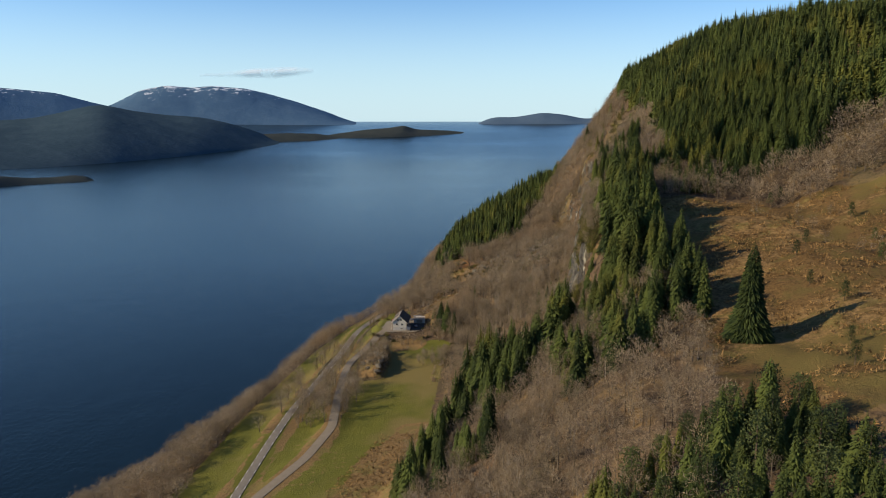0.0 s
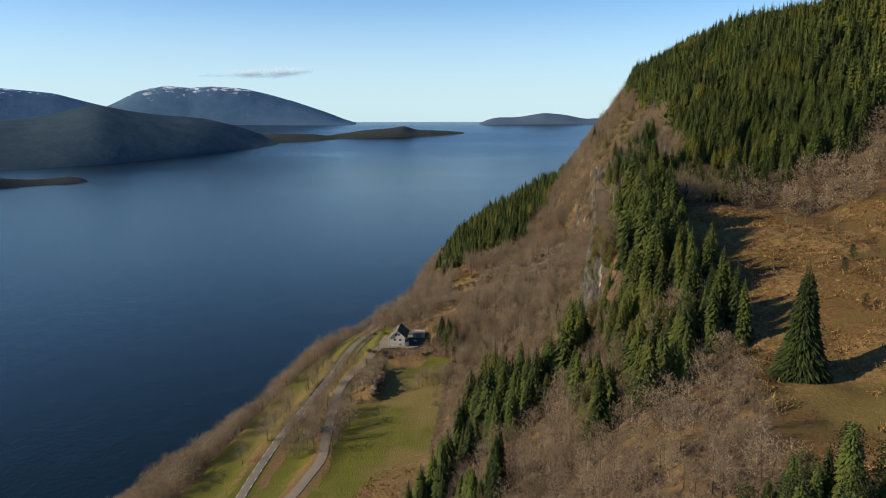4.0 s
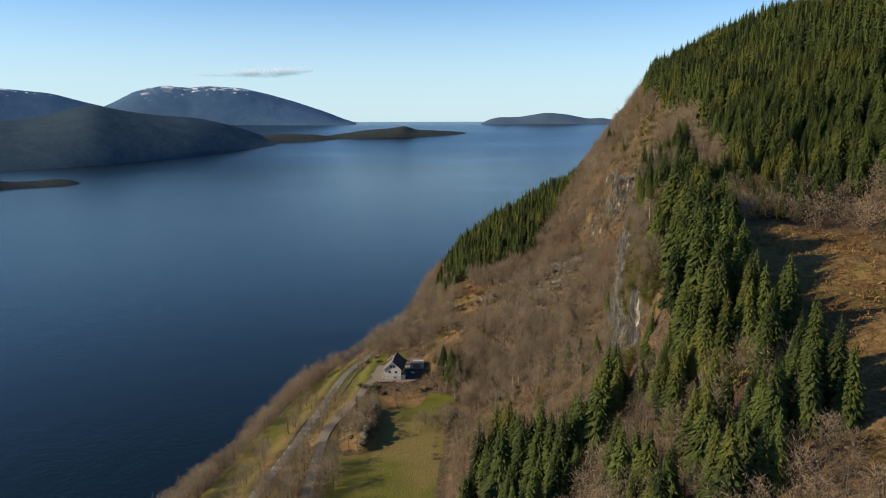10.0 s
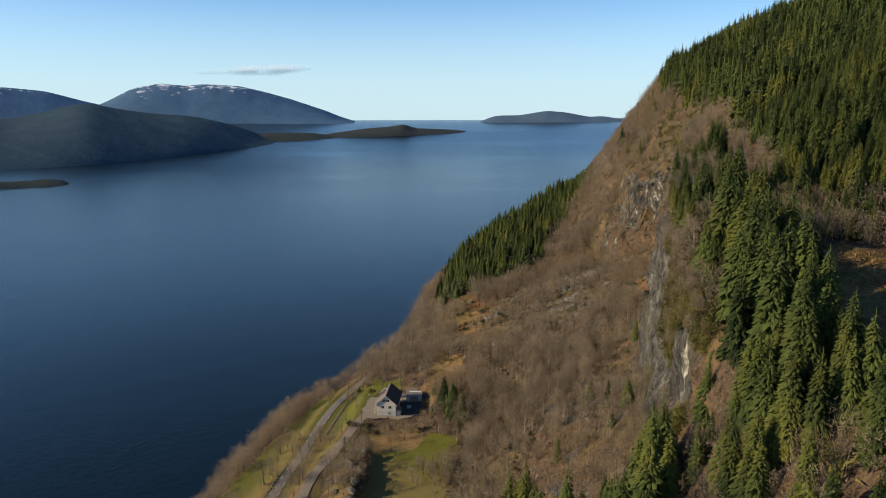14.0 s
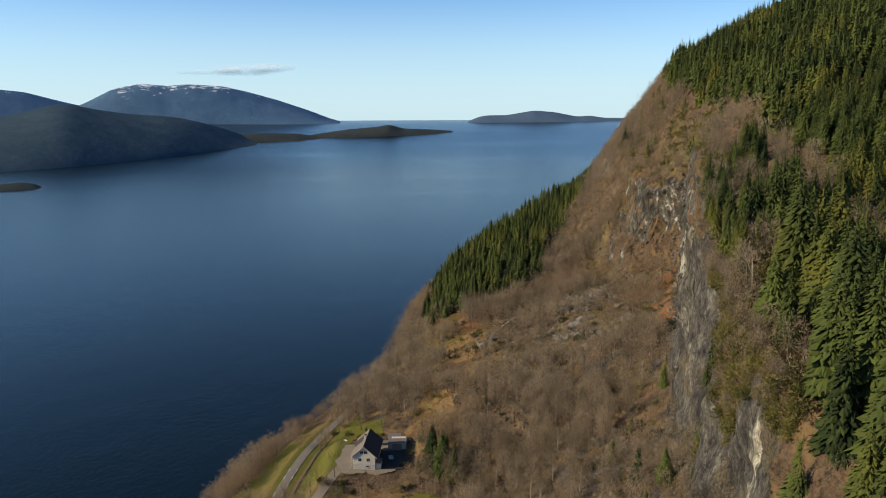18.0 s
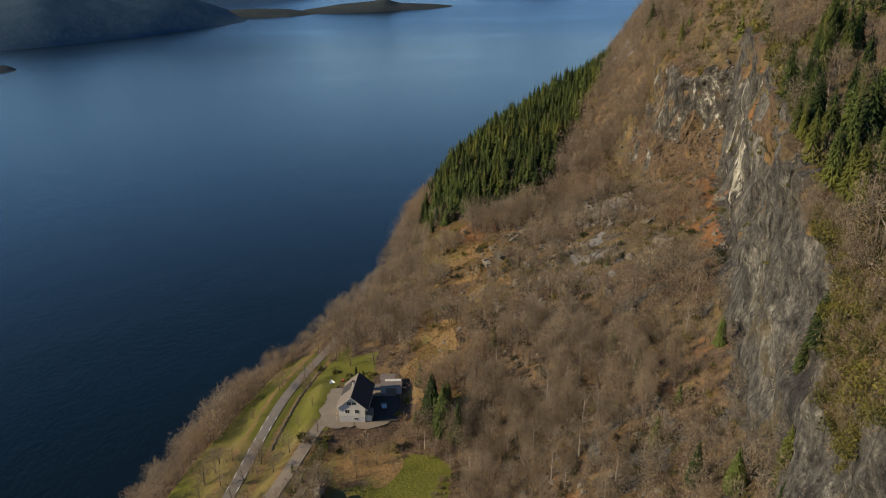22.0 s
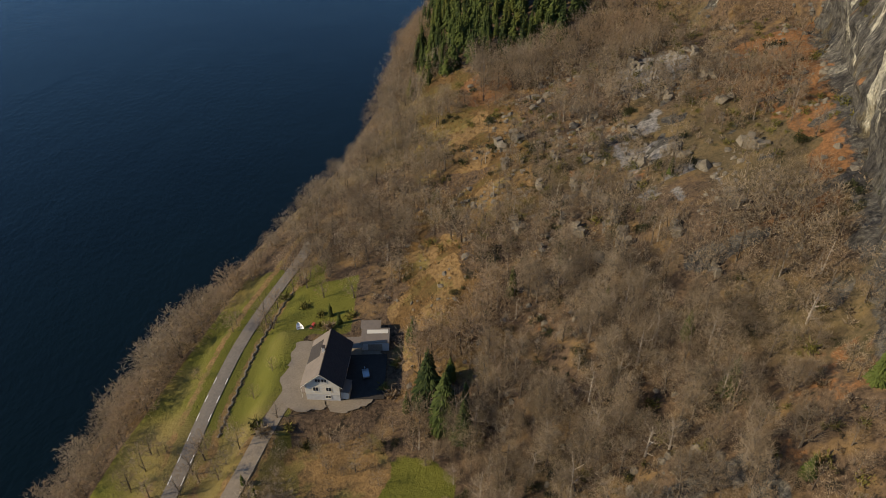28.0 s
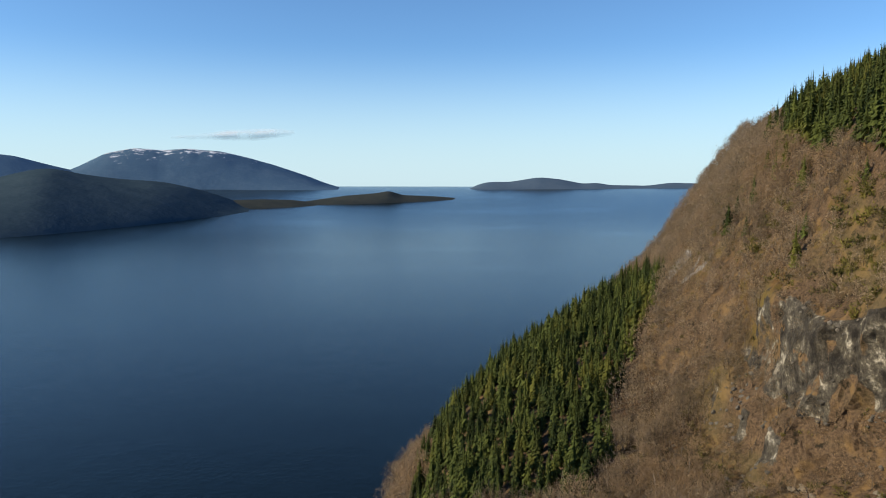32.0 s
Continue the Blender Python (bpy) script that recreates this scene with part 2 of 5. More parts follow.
GROUND = ground_mat()
WATER = water_mat()
NEEDLES = island_mat("spruce_needles", (0.014, 0.024, 0.008), (0.085, 0.107, 0.025), (0.125, 0.122, 0.023), trans=0.2)
PINE = island_mat("pine_needles", (0.022, 0.034, 0.014), (0.080, 0.098, 0.034), trans=0.25)
BARK = plain("spruce_bark", (0.085, 0.062, 0.045), 0.95, 0.4, 3.0)
TWIGS = island_mat("bare_twigs", (0.135, 0.106, 0.073), (0.360, 0.286, 0.194), (0.290, 0.200, 0.120), 0.9, 0.03, 0.45)
GREYBARK = plain("grey_bark", (0.088, 0.070, 0.052), 0.9, 0.4, 2.0)
BIRCH = plain("pale_bark", (0.30, 0.26, 0.21), 0.9, 0.4, 2.0)
SHRUB = island_mat("juniper_green", (0.042, 0.044, 0.013), (0.145, 0.128, 0.030))
HOLLY = island_mat("dark_evergreen", (0.010, 0.013, 0.007), (0.048, 0.052, 0.019))
TUFT = island_mat("dead_grass", (0.10, 0.060, 0.024), (0.28, 0.172, 0.068))
ASPHALT = plain("asphalt", (0.165, 0.143, 0.116), 0.9, 0.25, 1.5, bump=0.02)
GRAVEL = plain("gravel", (0.190, 0.158, 0.118), 0.95, 0.25, 2.5, bump=0.03)
SHADETAR = plain("shade_darkened_asphalt", (0.030, 0.026, 0.022), 0.9, 0.3, 1.2)
PAINT = plain("road_paint", (0.75, 0.72, 0.66), 0.7, 0.12, 3.0)
ROCK = plain("grey_rock", (0.130, 0.112, 0.084), 0.95, 0.55, 0.8, bump=0.15)
CRAGROCK = plain("crag_rock", (0.085, 0.078, 0.066), 0.95, 0.65, 0.5, bump=0.2)
WALLPAINT = plain("white_boards", (0.50, 0.47, 0.40), 0.6, 0.07, 1.5)
CONCRETE = plain("concrete", (0.38, 0.37, 0.35), 0.9, 0.15, 1.2)
SHADED_TILE = plain("dark_shaded_roof_tile", (0.045, 0.037, 0.033), 0.8, 0.25, 1.5)
GREYROOF = plain("grey_sheet_and_lit_slope", (0.150, 0.125, 0.102), 0.75, 0.15, 1.0)
GLASS = Mat("window_glass", 0.08, 0, 0.5).color((0.02, 0.024, 0.03)).m
WOOD = plain("weathered_wood", (0.20, 0.165, 0.13), 0.9, 0.3, 3.0)
BLACKWALL = plain("dark_stained_wood", (0.035, 0.030, 0.027), 0.85, 0.3, 2.0)
HULL = plain("white_hull", (0.72, 0.72, 0.70), 0.4, 0.06, 2.0)
REDPAINT = plain("red_paint", (0.33, 0.045, 0.035), 0.45, 0.15, 2.0)
STEEL = plain("galvanised_steel", (0.42, 0.43, 0.44), 0.45, 0.12, 2.0, 0.8)


# ---- mesh helpers ----
def mesh_object(name, verts, faces, material, parent=None, smooth=False):
    me = bpy.data.meshes.new(name)
    v = np.asarray(verts, dtype=np.float32).reshape(-1, 3)
    me.vertices.add(len(v))
    me.vertices.foreach_set("co", v.ravel())
    f = np.asarray(faces, dtype=np.int32)
    n, k = f.shape
    me.loops.add(n * k)
    me.loops.foreach_set("vertex_index", f.ravel())
    me.polygons.add(n)
    me.polygons.foreach_set("loop_start", np.arange(0, n * k, k, dtype=np.int32))
    me.polygons.foreach_set("loop_total", np.full(n, k, dtype=np.int32))
    me.polygons.foreach_set("use_smooth", np.full(n, smooth))
    me.update(calc_edges=True)
    me.materials.append(material)
    ob = new(name, me)
    if parent:
        ob.parent = parent
    return ob


def part(name, bm, material, parent, label=""):
    me = bpy.data.meshes.new(name)
    bmesh.ops.recalc_face_normals(bm, faces=bm.faces)
    bm.to_mesh(me)
    bm.free()
    me.materials.append(material)
    ob = new(name, me)
    ob.parent = parent
    if label:
        tagged(ob, label)
    return ob


def thing(name, m, label, category, group="", kind=""):
    ob = new(name)
    ob.matrix_basis = m
    return tagged(ob, label, category, group, kind)


def box(bm, x0, x1, y0, y1, z0, z1, bevel=0.0):
    r = bmesh.ops.create_cube(bm, size=1.0, matrix=Matrix.LocRotScale(((x0 + x1) / 2, (y0 + y1) / 2, (z0 + z1) / 2), None, (x1 - x0, y1 - y0, z1 - z0)))
    if bevel:
        bmesh.ops.bevel(bm, geom=list({e for v in r["verts"] for e in v.link_edges}), offset=bevel, segments=1, affect="EDGES")
    return bm


def boxed(x0, x1, y0, y1, z0, z1, bevel=0.0):
    return box(bmesh.new(), x0, x1, y0, y1, z0, z1, bevel)


def prism(bm, outline, y0, y1):
    """A solid from an (x, z) outline drawn along y."""
    a = [bm.verts.new((x, y0, z)) for x, z in outline]
    b = [bm.verts.new((x, y1, z)) for x, z in outline]
    bm.faces.new(a)
    bm.faces.new(b[::-1])
    n = len(a)
    for i in range(n):
        bm.faces.new((a[i], b[i], b[(i + 1) % n], a[(i + 1) % n]))
    return bm


def rand(*shape):
    return np.random.random(shape) if shape else np.random.random()


def wave(x, y, scale, seed):
    """Smooth value noise on arrays, -1 to 1."""
    x, y = np.asarray(x, float) / scale + seed * 17.31, np.asarray(y, float) / scale - seed * 9.77
    xi, yi = np.floor(x), np.floor(y)
    fx, fy = x - xi, y - yi
    fx, fy = fx * fx * (3 - 2 * fx), fy * fy * (3 - 2 * fy)

    def h(i, j):
        s = np.sin(i * 127.1 + j * 311.7 + seed * 74.7) * 43758.5453
        return (s - np.floor(s)) * 2 - 1

    a = h(xi, yi) * (1 - fx) + h(xi + 1, yi) * fx
    b = h(xi, yi + 1) * (1 - fx) + h(xi + 1, yi + 1) * fx
    return a * (1 - fy) + b * fy


def smooth(x, lo, hi):
    t = np.clip((np.asarray(x, float) - lo) / (hi - lo), 0, 1)
    return t * t * (3 - 2 * t)


# ---- plan of the hillside: lines that run along the shore, each as y, x, z knots ----
def line(*knots):
    k = np.array(knots, float)
    return k[:, 0], k[:, 1], k[:, 2]


SHORE = line((-80, -285, 0), (150, -190, 0), (254, -146, 0), (304, -123, 0), (364, -101, 0), (411, -94, 0), (452, -85, 0), (495, -71, 0),
             (535, -54, 0), (570, -39, 0), (630, -26, 0), (690, -21, 0), (722, -16, 0), (755, 3, 0), (850, 60, 0), (1000, 135, 0), (1400, 330, 0))
BANK = line((-80, -230, 13), (150, -112, 18), (254, -95, 17), (304, -91, 17), (364, -83, 16), (411, -74, 16), (452, -64, 15), (495, -53, 13),
            (535, -40, 13), (570, -25, 13), (630, -18, 13), (690, -10, 15), (755, 14, 15), (850, 78, 15), (1000, 150, 14), (1400, 350, 14))
SHELF = line((-80, -60, 30), (150, -38, 27), (222, -25, 26), (277, -2, 26), (360, 5, 26), (390, 9, 27), (404, -4, 28), (420, -8, 28), (435, -8, 28), (455, -14, 27),
             (500, -6, 29), (560, 6, 31), (600, 10, 34), (650, 14, 40), (700, 16, 44), (760, 38, 44), (850, 95, 46), (1000, 172, 44), (1400, 370, 34))
FOOT = line((-80, 0, 56), (150, 22, 60), (220, 38, 66), (260, 49, 70), (296, 56, 72), (350, 65, 73), (400, 83, 78), (450, 101, 80), (500, 119, 78),
            (524, 124, 76), (545, 108, 69), (562, 98, 64), (600, 98, 68), (650, 96, 76), (700, 99, 84), (760, 122, 93), (808, 143, 96), (900, 178, 106), (1000, 215, 105), (1400, 420, 90))
BROW = line((-80, 40, 86), (150, 60, 88), (200, 74, 92), (260, 70, 98), (290, 64, 108), (320, 67, 113), (370, 77.5, 121), (425, 96.5, 131), (480, 115.5, 136), (513, 126, 137),
            (530, 127, 126), (562, 127, 122), (600, 128, 126), (650, 132, 132), (700, 143, 139), (760, 158, 142), (808, 174, 146), (860, 192, 142), (900, 205, 144), (1000, 245, 150), (1400, 480, 130))
MID = line((-80, 130, 104), (150, 150, 106), (200, 150, 107), (250, 142, 109), (300, 142, 114), (340, 140, 124), (400, 150, 155), (450, 150, 161), (500, 151, 169),
           (560, 156, 180), (600, 158, 184), (650, 162, 180), (700, 172, 178), (760, 190, 182), (808, 202, 178), (860, 218, 178), (900, 236, 186), (1000, 280, 200), (1400, 520, 150))
RIDGE = line((-80, 260, 134), (150, 240, 136), (250, 235, 142), (320, 228, 162), (400, 215, 199), (500, 208, 207), (560, 204, 209), (650, 206, 206), (700, 216, 205), (760, 238, 202),
             (850, 252, 205), (900, 270, 212), (1000, 330, 225), (1400, 580, 170))
MAINROAD = line((60, -80, 20), (150, -77, 20), (242, -73, 20), (279, -71.3, 20), (311, -69, 20), (350, -63, 20), (370, -60.8, 20), (391, -57.7, 20), (418, -55.3, 20),
                (439, -52.7, 19.5), (457, -48.7, 18.5), (473, -44, 17.8), (492, -39, 17))
DRIVE = line((205, -74, 20.2), (230, -66, 20.8), (260, -53, 22), (285, -47, 23), (323, -49.5, 23), (357, -50.5, 23), (369, -49.2, 23), (384, -45, 23), (395, -41.4, 24.2), (404, -38.3, 26.0), (411, -36.0, 26.62), (417, -33.5, 26.62), (421, -32.6, 26.62))


def along(curve, y):
    return np.interp(y, curve[0], curve[1]), np.interp(y, curve[0], curve[2])


def stepped(f, y):
    """Between foot and brow the broken outcrop rises as a talus below and a crag above."""
    w = smooth(y, 514, 530) * (1 - smooth(y, 585, 625))
    return f * (1 - w) + w * (0.50 * f + 0.40 * smooth(f, 0.52, 0.72) + 0.10 * smooth(f, 0.18, 0.28))


def columns(y):
    """x and z of the lines at y, from under the water to behind the ridge."""
    y = np.asarray(y, float)
    sx, sz = along(SHORE, y)
    cols = [(sx - 60, sz - 22), (sx, sz)] + [along(c, y) for c in (BANK, SHELF, FOOT, BROW, MID, RIDGE)]
    rx, rz = cols[-1]
    cols.append((rx + 260, rz + 22))
    return np.array([c[0] for c in cols]), np.array([c[1] for c in cols])


def to_road(curve, x, y):
    """Distance from a road's middle line, and the road's height there."""
    d, h = np.full(np.shape(x), 1e9), np.zeros(np.shape(x))
    ys, xs, zs = curve
    for i in range(len(ys) - 1):
        ax, ay, bx, by = xs[i], ys[i], xs[i + 1], ys[i + 1]
        t = np.clip(((x - ax) * (bx - ax) + (y - ay) * (by - ay)) / ((bx - ax) ** 2 + (by - ay) ** 2), 0, 1)
        e = np.hypot(x - ax - t * (bx - ax), y - ay - t * (by - ay))
        near = e < d
        d, h = np.where(near, e, d), np.where(near, zs[i] + t * (zs[i + 1] - zs[i]), h)
    return d, h


def yard(x, y):
    """1 on the levelled ground round the house."""
    return smooth(np.minimum.reduce([(x + 38.5) * 0.5, -9 - x, y - 406, (437 - y) * 0.5]), -3.5, 0.5)


def mound(x, y):
    """The wooded rocky hump between drive and field."""
    edge = -29.5 - 0.0045 * (y - 366) ** 2 + 1.2 * wave(x * 0, y, 9, 44)
    return 6.5 * smooth(x, -48, -36) * (1 - smooth(x - edge, -1.4, 0.8)) * smooth(y, 338, 352) * (1 - smooth(y, 378, 394)) * (0.75 + 0.25 * wave(x, y, 8, 45))


def cut(z, x, y):
    z = z + mound(x, y)
    w = yard(x, y)
    z = z * (1 - w) + 26.6 * w
    d, h = to_road(DRIVE, x, y)
    w = 1 - smooth(d, 2.0, 9)
    z = z * (1 - w) + h * w
    d, h = to_road(MAINROAD, x, y)
    w = 1 - smooth(d, 2.8, 11)
    return z * (1 - w) + h * w


def rough(x, y):
    flat = np.clip(smooth(x - np.interp(y, SHELF[0], SHELF[1]), -4, 14), 0, 1)
    return (1.5 * wave(x, y, 17, 1) + 0.8 * wave(x, y, 7, 2)) * (0.12 + 0.88 * flat) + 2.6 * flat * wave(x, y, 42, 3) + 1.3 * flat * np.abs(wave(x, y, 11, 4))


def height(x, y):
    """The ground's height at points."""
    x, y = np.atleast_1d(np.asarray(x, float)), np.atleast_1d(np.asarray(y, float))
    cx, cz = columns(y)
    z = np.empty(len(x))
    z[:] = cz[-1]
    for i in range(len(cx) - 1):
        k = (x >= cx[i]) & (x < cx[i + 1])
        f = (x[k] - cx[i][k]) / (cx[i + 1][k] - cx[i][k])
        z[k] = cz[i][k] + (stepped(f, y[k]) if i == 4 else f) * (cz[i + 1][k] - cz[i][k])
    return cut(z + rough(x, y), x, y)


def beside(x, y):
    """Where a point lies between the lines: 1 shore, 2 bank, 3 shelf, 4 foot, 5 brow, 6 mid, 7 ridge."""
    cx, _ = columns(y)
    r = np.zeros(len(x))
    for i in range(len(cx) - 1):
        k = (x >= cx[i]) & (x < cx[i + 1])
        r[k] = i + (x[k] - cx[i][k]) / (cx[i + 1][k] - cx[i][k])
    r[x >= cx[-1]] = len(cx) - 1
    return r


# ---- the hillside ----
SURFACE = {}                            # points of the finished hillside, to root growth on steep rock


def ledges(u, y, z):
    """1 on the overgrown upper part of the rock face."""
    line_up = 4.47 + 0.014 * (y - 314) + 0.09 * wave(y, z, 9, 54)
    return smooth(u - line_up, 0.0, 0.1) * (1 - smooth(1 - ((y - 297) / 11) ** 2 - ((z - 88) / 14) ** 2, 0, 0.4)) * (y < 400)


def rooted(n, keep, seed):
    """n points of the hillside's mesh, drawn at random where keep(x, y, z, u) holds."""
    g = SURFACE
    k = np.flatnonzero(keep(g["x"], g["y"], g["z"], g["u"]))
    k = np.random.default_rng(seed).permutation(k)[:n]
    return g["x"][k], g["y"][k], g["z"][k]


def build_ground():
    ys = np.concatenate([np.arange(-80, 110, 10), np.arange(110, 330, 2.6), np.arange(330, 620, 1.55), np.arange(620, 800, 4), np.arange(800, 1401, 15)])
    cx, cz = columns(ys)
    us = np.concatenate([np.linspace(i, i + 1, n, endpoint=False) for i, n in enumerate((4, 14, 46, 48, 60, 30, 26, 10))] + [[8.0]])
    lo = np.minimum(us.astype(int), 7)
    f = (us - lo)[:, None]
    x = cx[lo] + f * (cx[lo + 1] - cx[lo])
    g = np.where((lo == 4)[:, None], stepped(f, ys[None, :]), f)
    z = cz[lo] + g * (cz[lo + 1] - cz[lo])
    y = np.broadcast_to(ys, x.shape).copy()
    steep = np.clip((cz[5] - cz[4]) / np.maximum(cx[5] - cx[4], 1) - 1.15, 0, 1.1) / 1.1
    face = np.clip(np.minimum(us - 3.9, 5.12 - us) / 0.12, 0, 1)[:, None] * steep[None, :]
    z = cut(z + rough(x, y), x, y)
    # ribs, ledges and buttresses on the rock
    def crag(p, q, seed):
        r = 0
        for k, (size, amp) in enumerate(((17, 2.4), (8, 1.4), (3.7, 0.6), (1.7, 0.28))):
            r = r + amp * (1 - 2 * np.abs(wave(p, q, size, seed + k)))
        return r
    x = x - face * crag(y, z * 0.62, 5) - face * 0.7 * (1 - 2 * np.abs(wave(y, z, 5, 77)))
    y = y - face * 1.1 * crag(x, z * 0.8, 9) * smooth(y, 505, 535)
    z = z + face * smooth(y, 505, 535) * 1.6 * np.round(1.4 * wave(x, y, 6, 78))
    n, m = x.shape
    idx = np.arange(n * m).reshape(n, m)
    quads = np.stack([idx[:-1, :-1], idx[1:, :-1], idx[1:, 1:], idx[:-1, 1:]], -1).reshape(-1, 4)
    ob = mesh_object("ground", np.stack([x, y, z], -1).reshape(-1, 3), quads, GROUND, smooth=True)
    tagged(ob, "steep brown hillside with a rock face above a fjord", "hillside", kind="structure")
    U = np.broadcast_to(us[:, None], x.shape)
    SURFACE.update(x=x.ravel(), y=y.ravel(), z=z.ravel(), u=U.ravel())
    soft = np.full((n - 1, m - 1), True)
    soft[face[:-1, :-1] > 0.25] = False
    ob.data.polygons.foreach_set("use_smooth", soft.ravel())
    road = to_road(MAINROAD, x, y)[0]
    drive = to_road(DRIVE, x, y)[0]
    hump = mound(x, y)
    field = smooth(U, 1.9, 2.02) * (1 - smooth(U, 2.9, 3.0)) * (1 - smooth(y, 392, 400) * smooth(x, -34, -30)) * (1 - smooth(y, 470, 480)) * (1 - smooth(hump, 0.2, 1.2)) * (1 - yard(x, y))
    lawn = smooth(np.minimum.reduce([x + 42, -22 - x, y - 436, 462 - y]), -2, 1)
    verge = np.clip(smooth(road, 3, 4.2) * (1 - smooth(road, 5.5, 8)), 0, 1)
    meadow = smooth(U, 4.9, 5.15) * (1 - smooth(U, 6.6, 7.0)) * smooth(y, 120, 150) * (1 - smooth(y + 0.45 * (x - 140) + 5 * wave(x, y, 11, 30), 300, 309))
    terrace = smooth(np.minimum.reduce([x + 8, 34 - x, y - 462, 600 - y]), -3, 8) * smooth(wave(x, y, 15, 12), -0.6, -0.1)
    bankcut = smooth(np.minimum.reduce([x + 11.5, 12 - x, y - 410, 472 - y]) + 5 * wave(x, y, 8, 29), -2, 5)
    hole = smooth(np.minimum.reduce([y - 200, 284 - y]), -3, 3) * smooth(U, 2.74, 2.86) * (1 - smooth(U, 3.1, 3.2))
    hole = hole + 0.85 * smooth(1 - ((x + 20) / 13) ** 2 - ((y - 395) / 10) ** 2 + 0.7 * wave(x, y, 6, 24), 0, 0.5)
    tan = np.clip(meadow + terrace + 0.9 * bankcut + 0.5 * verge + hole, 0, 1)
    scree = smooth(1 - ((x - 74) / 15) ** 2 - ((y - 524) / 17) ** 2, 0, 0.7) + 0.8 * smooth(1 - ((x - 62) / 13) ** 2 - ((y - 470) / 50) ** 2, 0, 0.7) * smooth(wave(x, y, 5, 26), -0.2, 0.3)
    fern = smooth(1 - ((x - 105) / 14) ** 2 - ((y - 508) / 19) ** 2, 0, 0.5) + smooth(1 - ((x - 22) / 13) ** 2 - ((y - 566) / 18) ** 2, 0, 0.6) * 0.8 \
        + 0.6 * smooth(1 - ((x - 95) / 8) ** 2 - ((y - 455) / 40) ** 2, 0, 0.5) + 0.45 * smooth(wave(x, y, 14, 13) + 0.4 * wave(x, y, 5, 25), 0.15, 0.5) * smooth(U, 3.1, 3.4) * (1 - smooth(U, 4.0, 4.1))
    rock = face * smooth(wave(y, z, 9, 14) + 0.6 * wave(y, z, 4, 19) + 1.5 * steep[None, :] * (1 - 0.75 * smooth(U, 4.55, 5.0)), 0.0, 0.8) + 0.9 * smooth(wave(x, y, 7, 15), 0.55, 0.7) * smooth(U, 3.2, 3.5) * (1 - smooth(U, 4.1, 4.2))
    pale = face * (1.0 * smooth(1 - ((y - 432) / 15) ** 2 - ((z - 104) / 26) ** 2, 0, 0.7) + 0.62 * smooth(y, 420, 445) * (1 - smooth(y, 490, 512)) + 0.75 * smooth(1 - ((y - 296) / 9) ** 2 - ((z - 87) / 13) ** 2, 0, 0.6))
    strip = smooth(U, 3.86, 3.92) * (1 - smooth(U, 4.02, 4.06)) * smooth(y, 395, 420) * (1 - smooth(y, 515, 530))
    fern = fern + strip * smooth(wave(x, y, 9, 43) + 0.4 * wave(x, y, 4, 46), -0.5, 0.0)
    veg = smooth(y, 508, 530) * smooth(wave(x, y, 9, 27) + 0.7 * wave(y, z, 5, 28), 0.2, 0.5)
    mossy = ledges(U, y, z) * smooth(wave(y, z, 7, 55), -0.8, -0.5)
    rock = np.maximum(rock * (1 - 0.92 * mossy), smooth(1 - ((y - 298) / 16) ** 2 - ((z - 88) / 19) ** 2, 0.0, 0.4) * (U > 4.1) * (U < 4.95))
    crag_band = smooth(U, 4.46, 4.54) * (1 - smooth(U, 4.74, 4.86)) + 0.8 * smooth(U, 4.12, 4.18) * (1 - smooth(U, 4.28, 4.36)) * smooth(wave(x, y, 10, 48), -0.2, 0.3)
    out = smooth(y, 512, 526)
    rock = rock * (1 - out) + out * (1 - smooth(y, 590, 612)) * crag_band * smooth(wave(x, y, 13, 49) + 0.5 * wave(y, z, 5, 50), -0.8, -0.4)
    rock = rock * (1 - 0.55 * veg)
    tan = np.clip(tan + face * veg * 0.2, 0, 1)
    grass = np.clip(field + lawn + smooth(np.minimum.reduce([x + 47, -33.5 - x, y - 408, 442 - y]), -1, 0.5) * smooth(drive, 1.5, 2.5), 0, 1)
    straw = np.clip(0.5 * meadow * smooth(wave(x, y, 26, 16) + 0.5 * wave(x, y, 9, 17), -0.45, 0.25) + hole + 0.6 * verge
                    + 0.40 * field * (1 - smooth(y, 300, 370)) * smooth(wave(x, y, 20, 18) + 0.4 * wave(x, y, 7, 19), -0.1, 0.5)
                    + 0.7 * field * (1 - smooth(drive, 2, 6)) + bankcut * smooth(wave(x, y, 6, 20), -0.5, 0.1)
                    + terrace * smooth(wave(x, y, 8, 22), 0.1, 0.5) + 0.7 * smooth(hump, 0.3, 1.5) * smooth(wave(x, y, 6, 23), 0, 0.4), 0, 1)
    flank = smooth(U, 3.9, 4.1) * (1 - smooth(U, 5.8, 6.2)) * smooth(y, 560, 590)
    tan = np.clip(tan + flank * 0.45 * smooth(wave(x, y, 19, 40) + 0.5 * wave(x, y, 7, 41), 0.05, 0.4), 0, 1)
    scree = scree + smooth(1 - ((x - 124) / 8) ** 2 - ((y - 690) / 32) ** 2, 0, 0.6) * smooth(wave(x, y, 6, 42), -0.4, 0.2)
    for name, a in (("tan", tan), ("grass", grass), ("straw", straw), ("scree", scree), ("fern", fern), ("rock", rock), ("pale", pale), ("broken", 0.9 * face * smooth(y, 508, 526))):
        at = ob.data.attributes.new(name, "FLOAT", "POINT")
        at.data.foreach_set("value", np.clip(np.broadcast_to(a, x.shape), 0, 1).astype(np.float32).ravel())
    return ob


build_ground()

# ---- the fjord and the land beyond it, all round the walk's middle ----
CX, CY, EYE_Z, RIM = 0.0, 175.0, 152.0, 4780.0


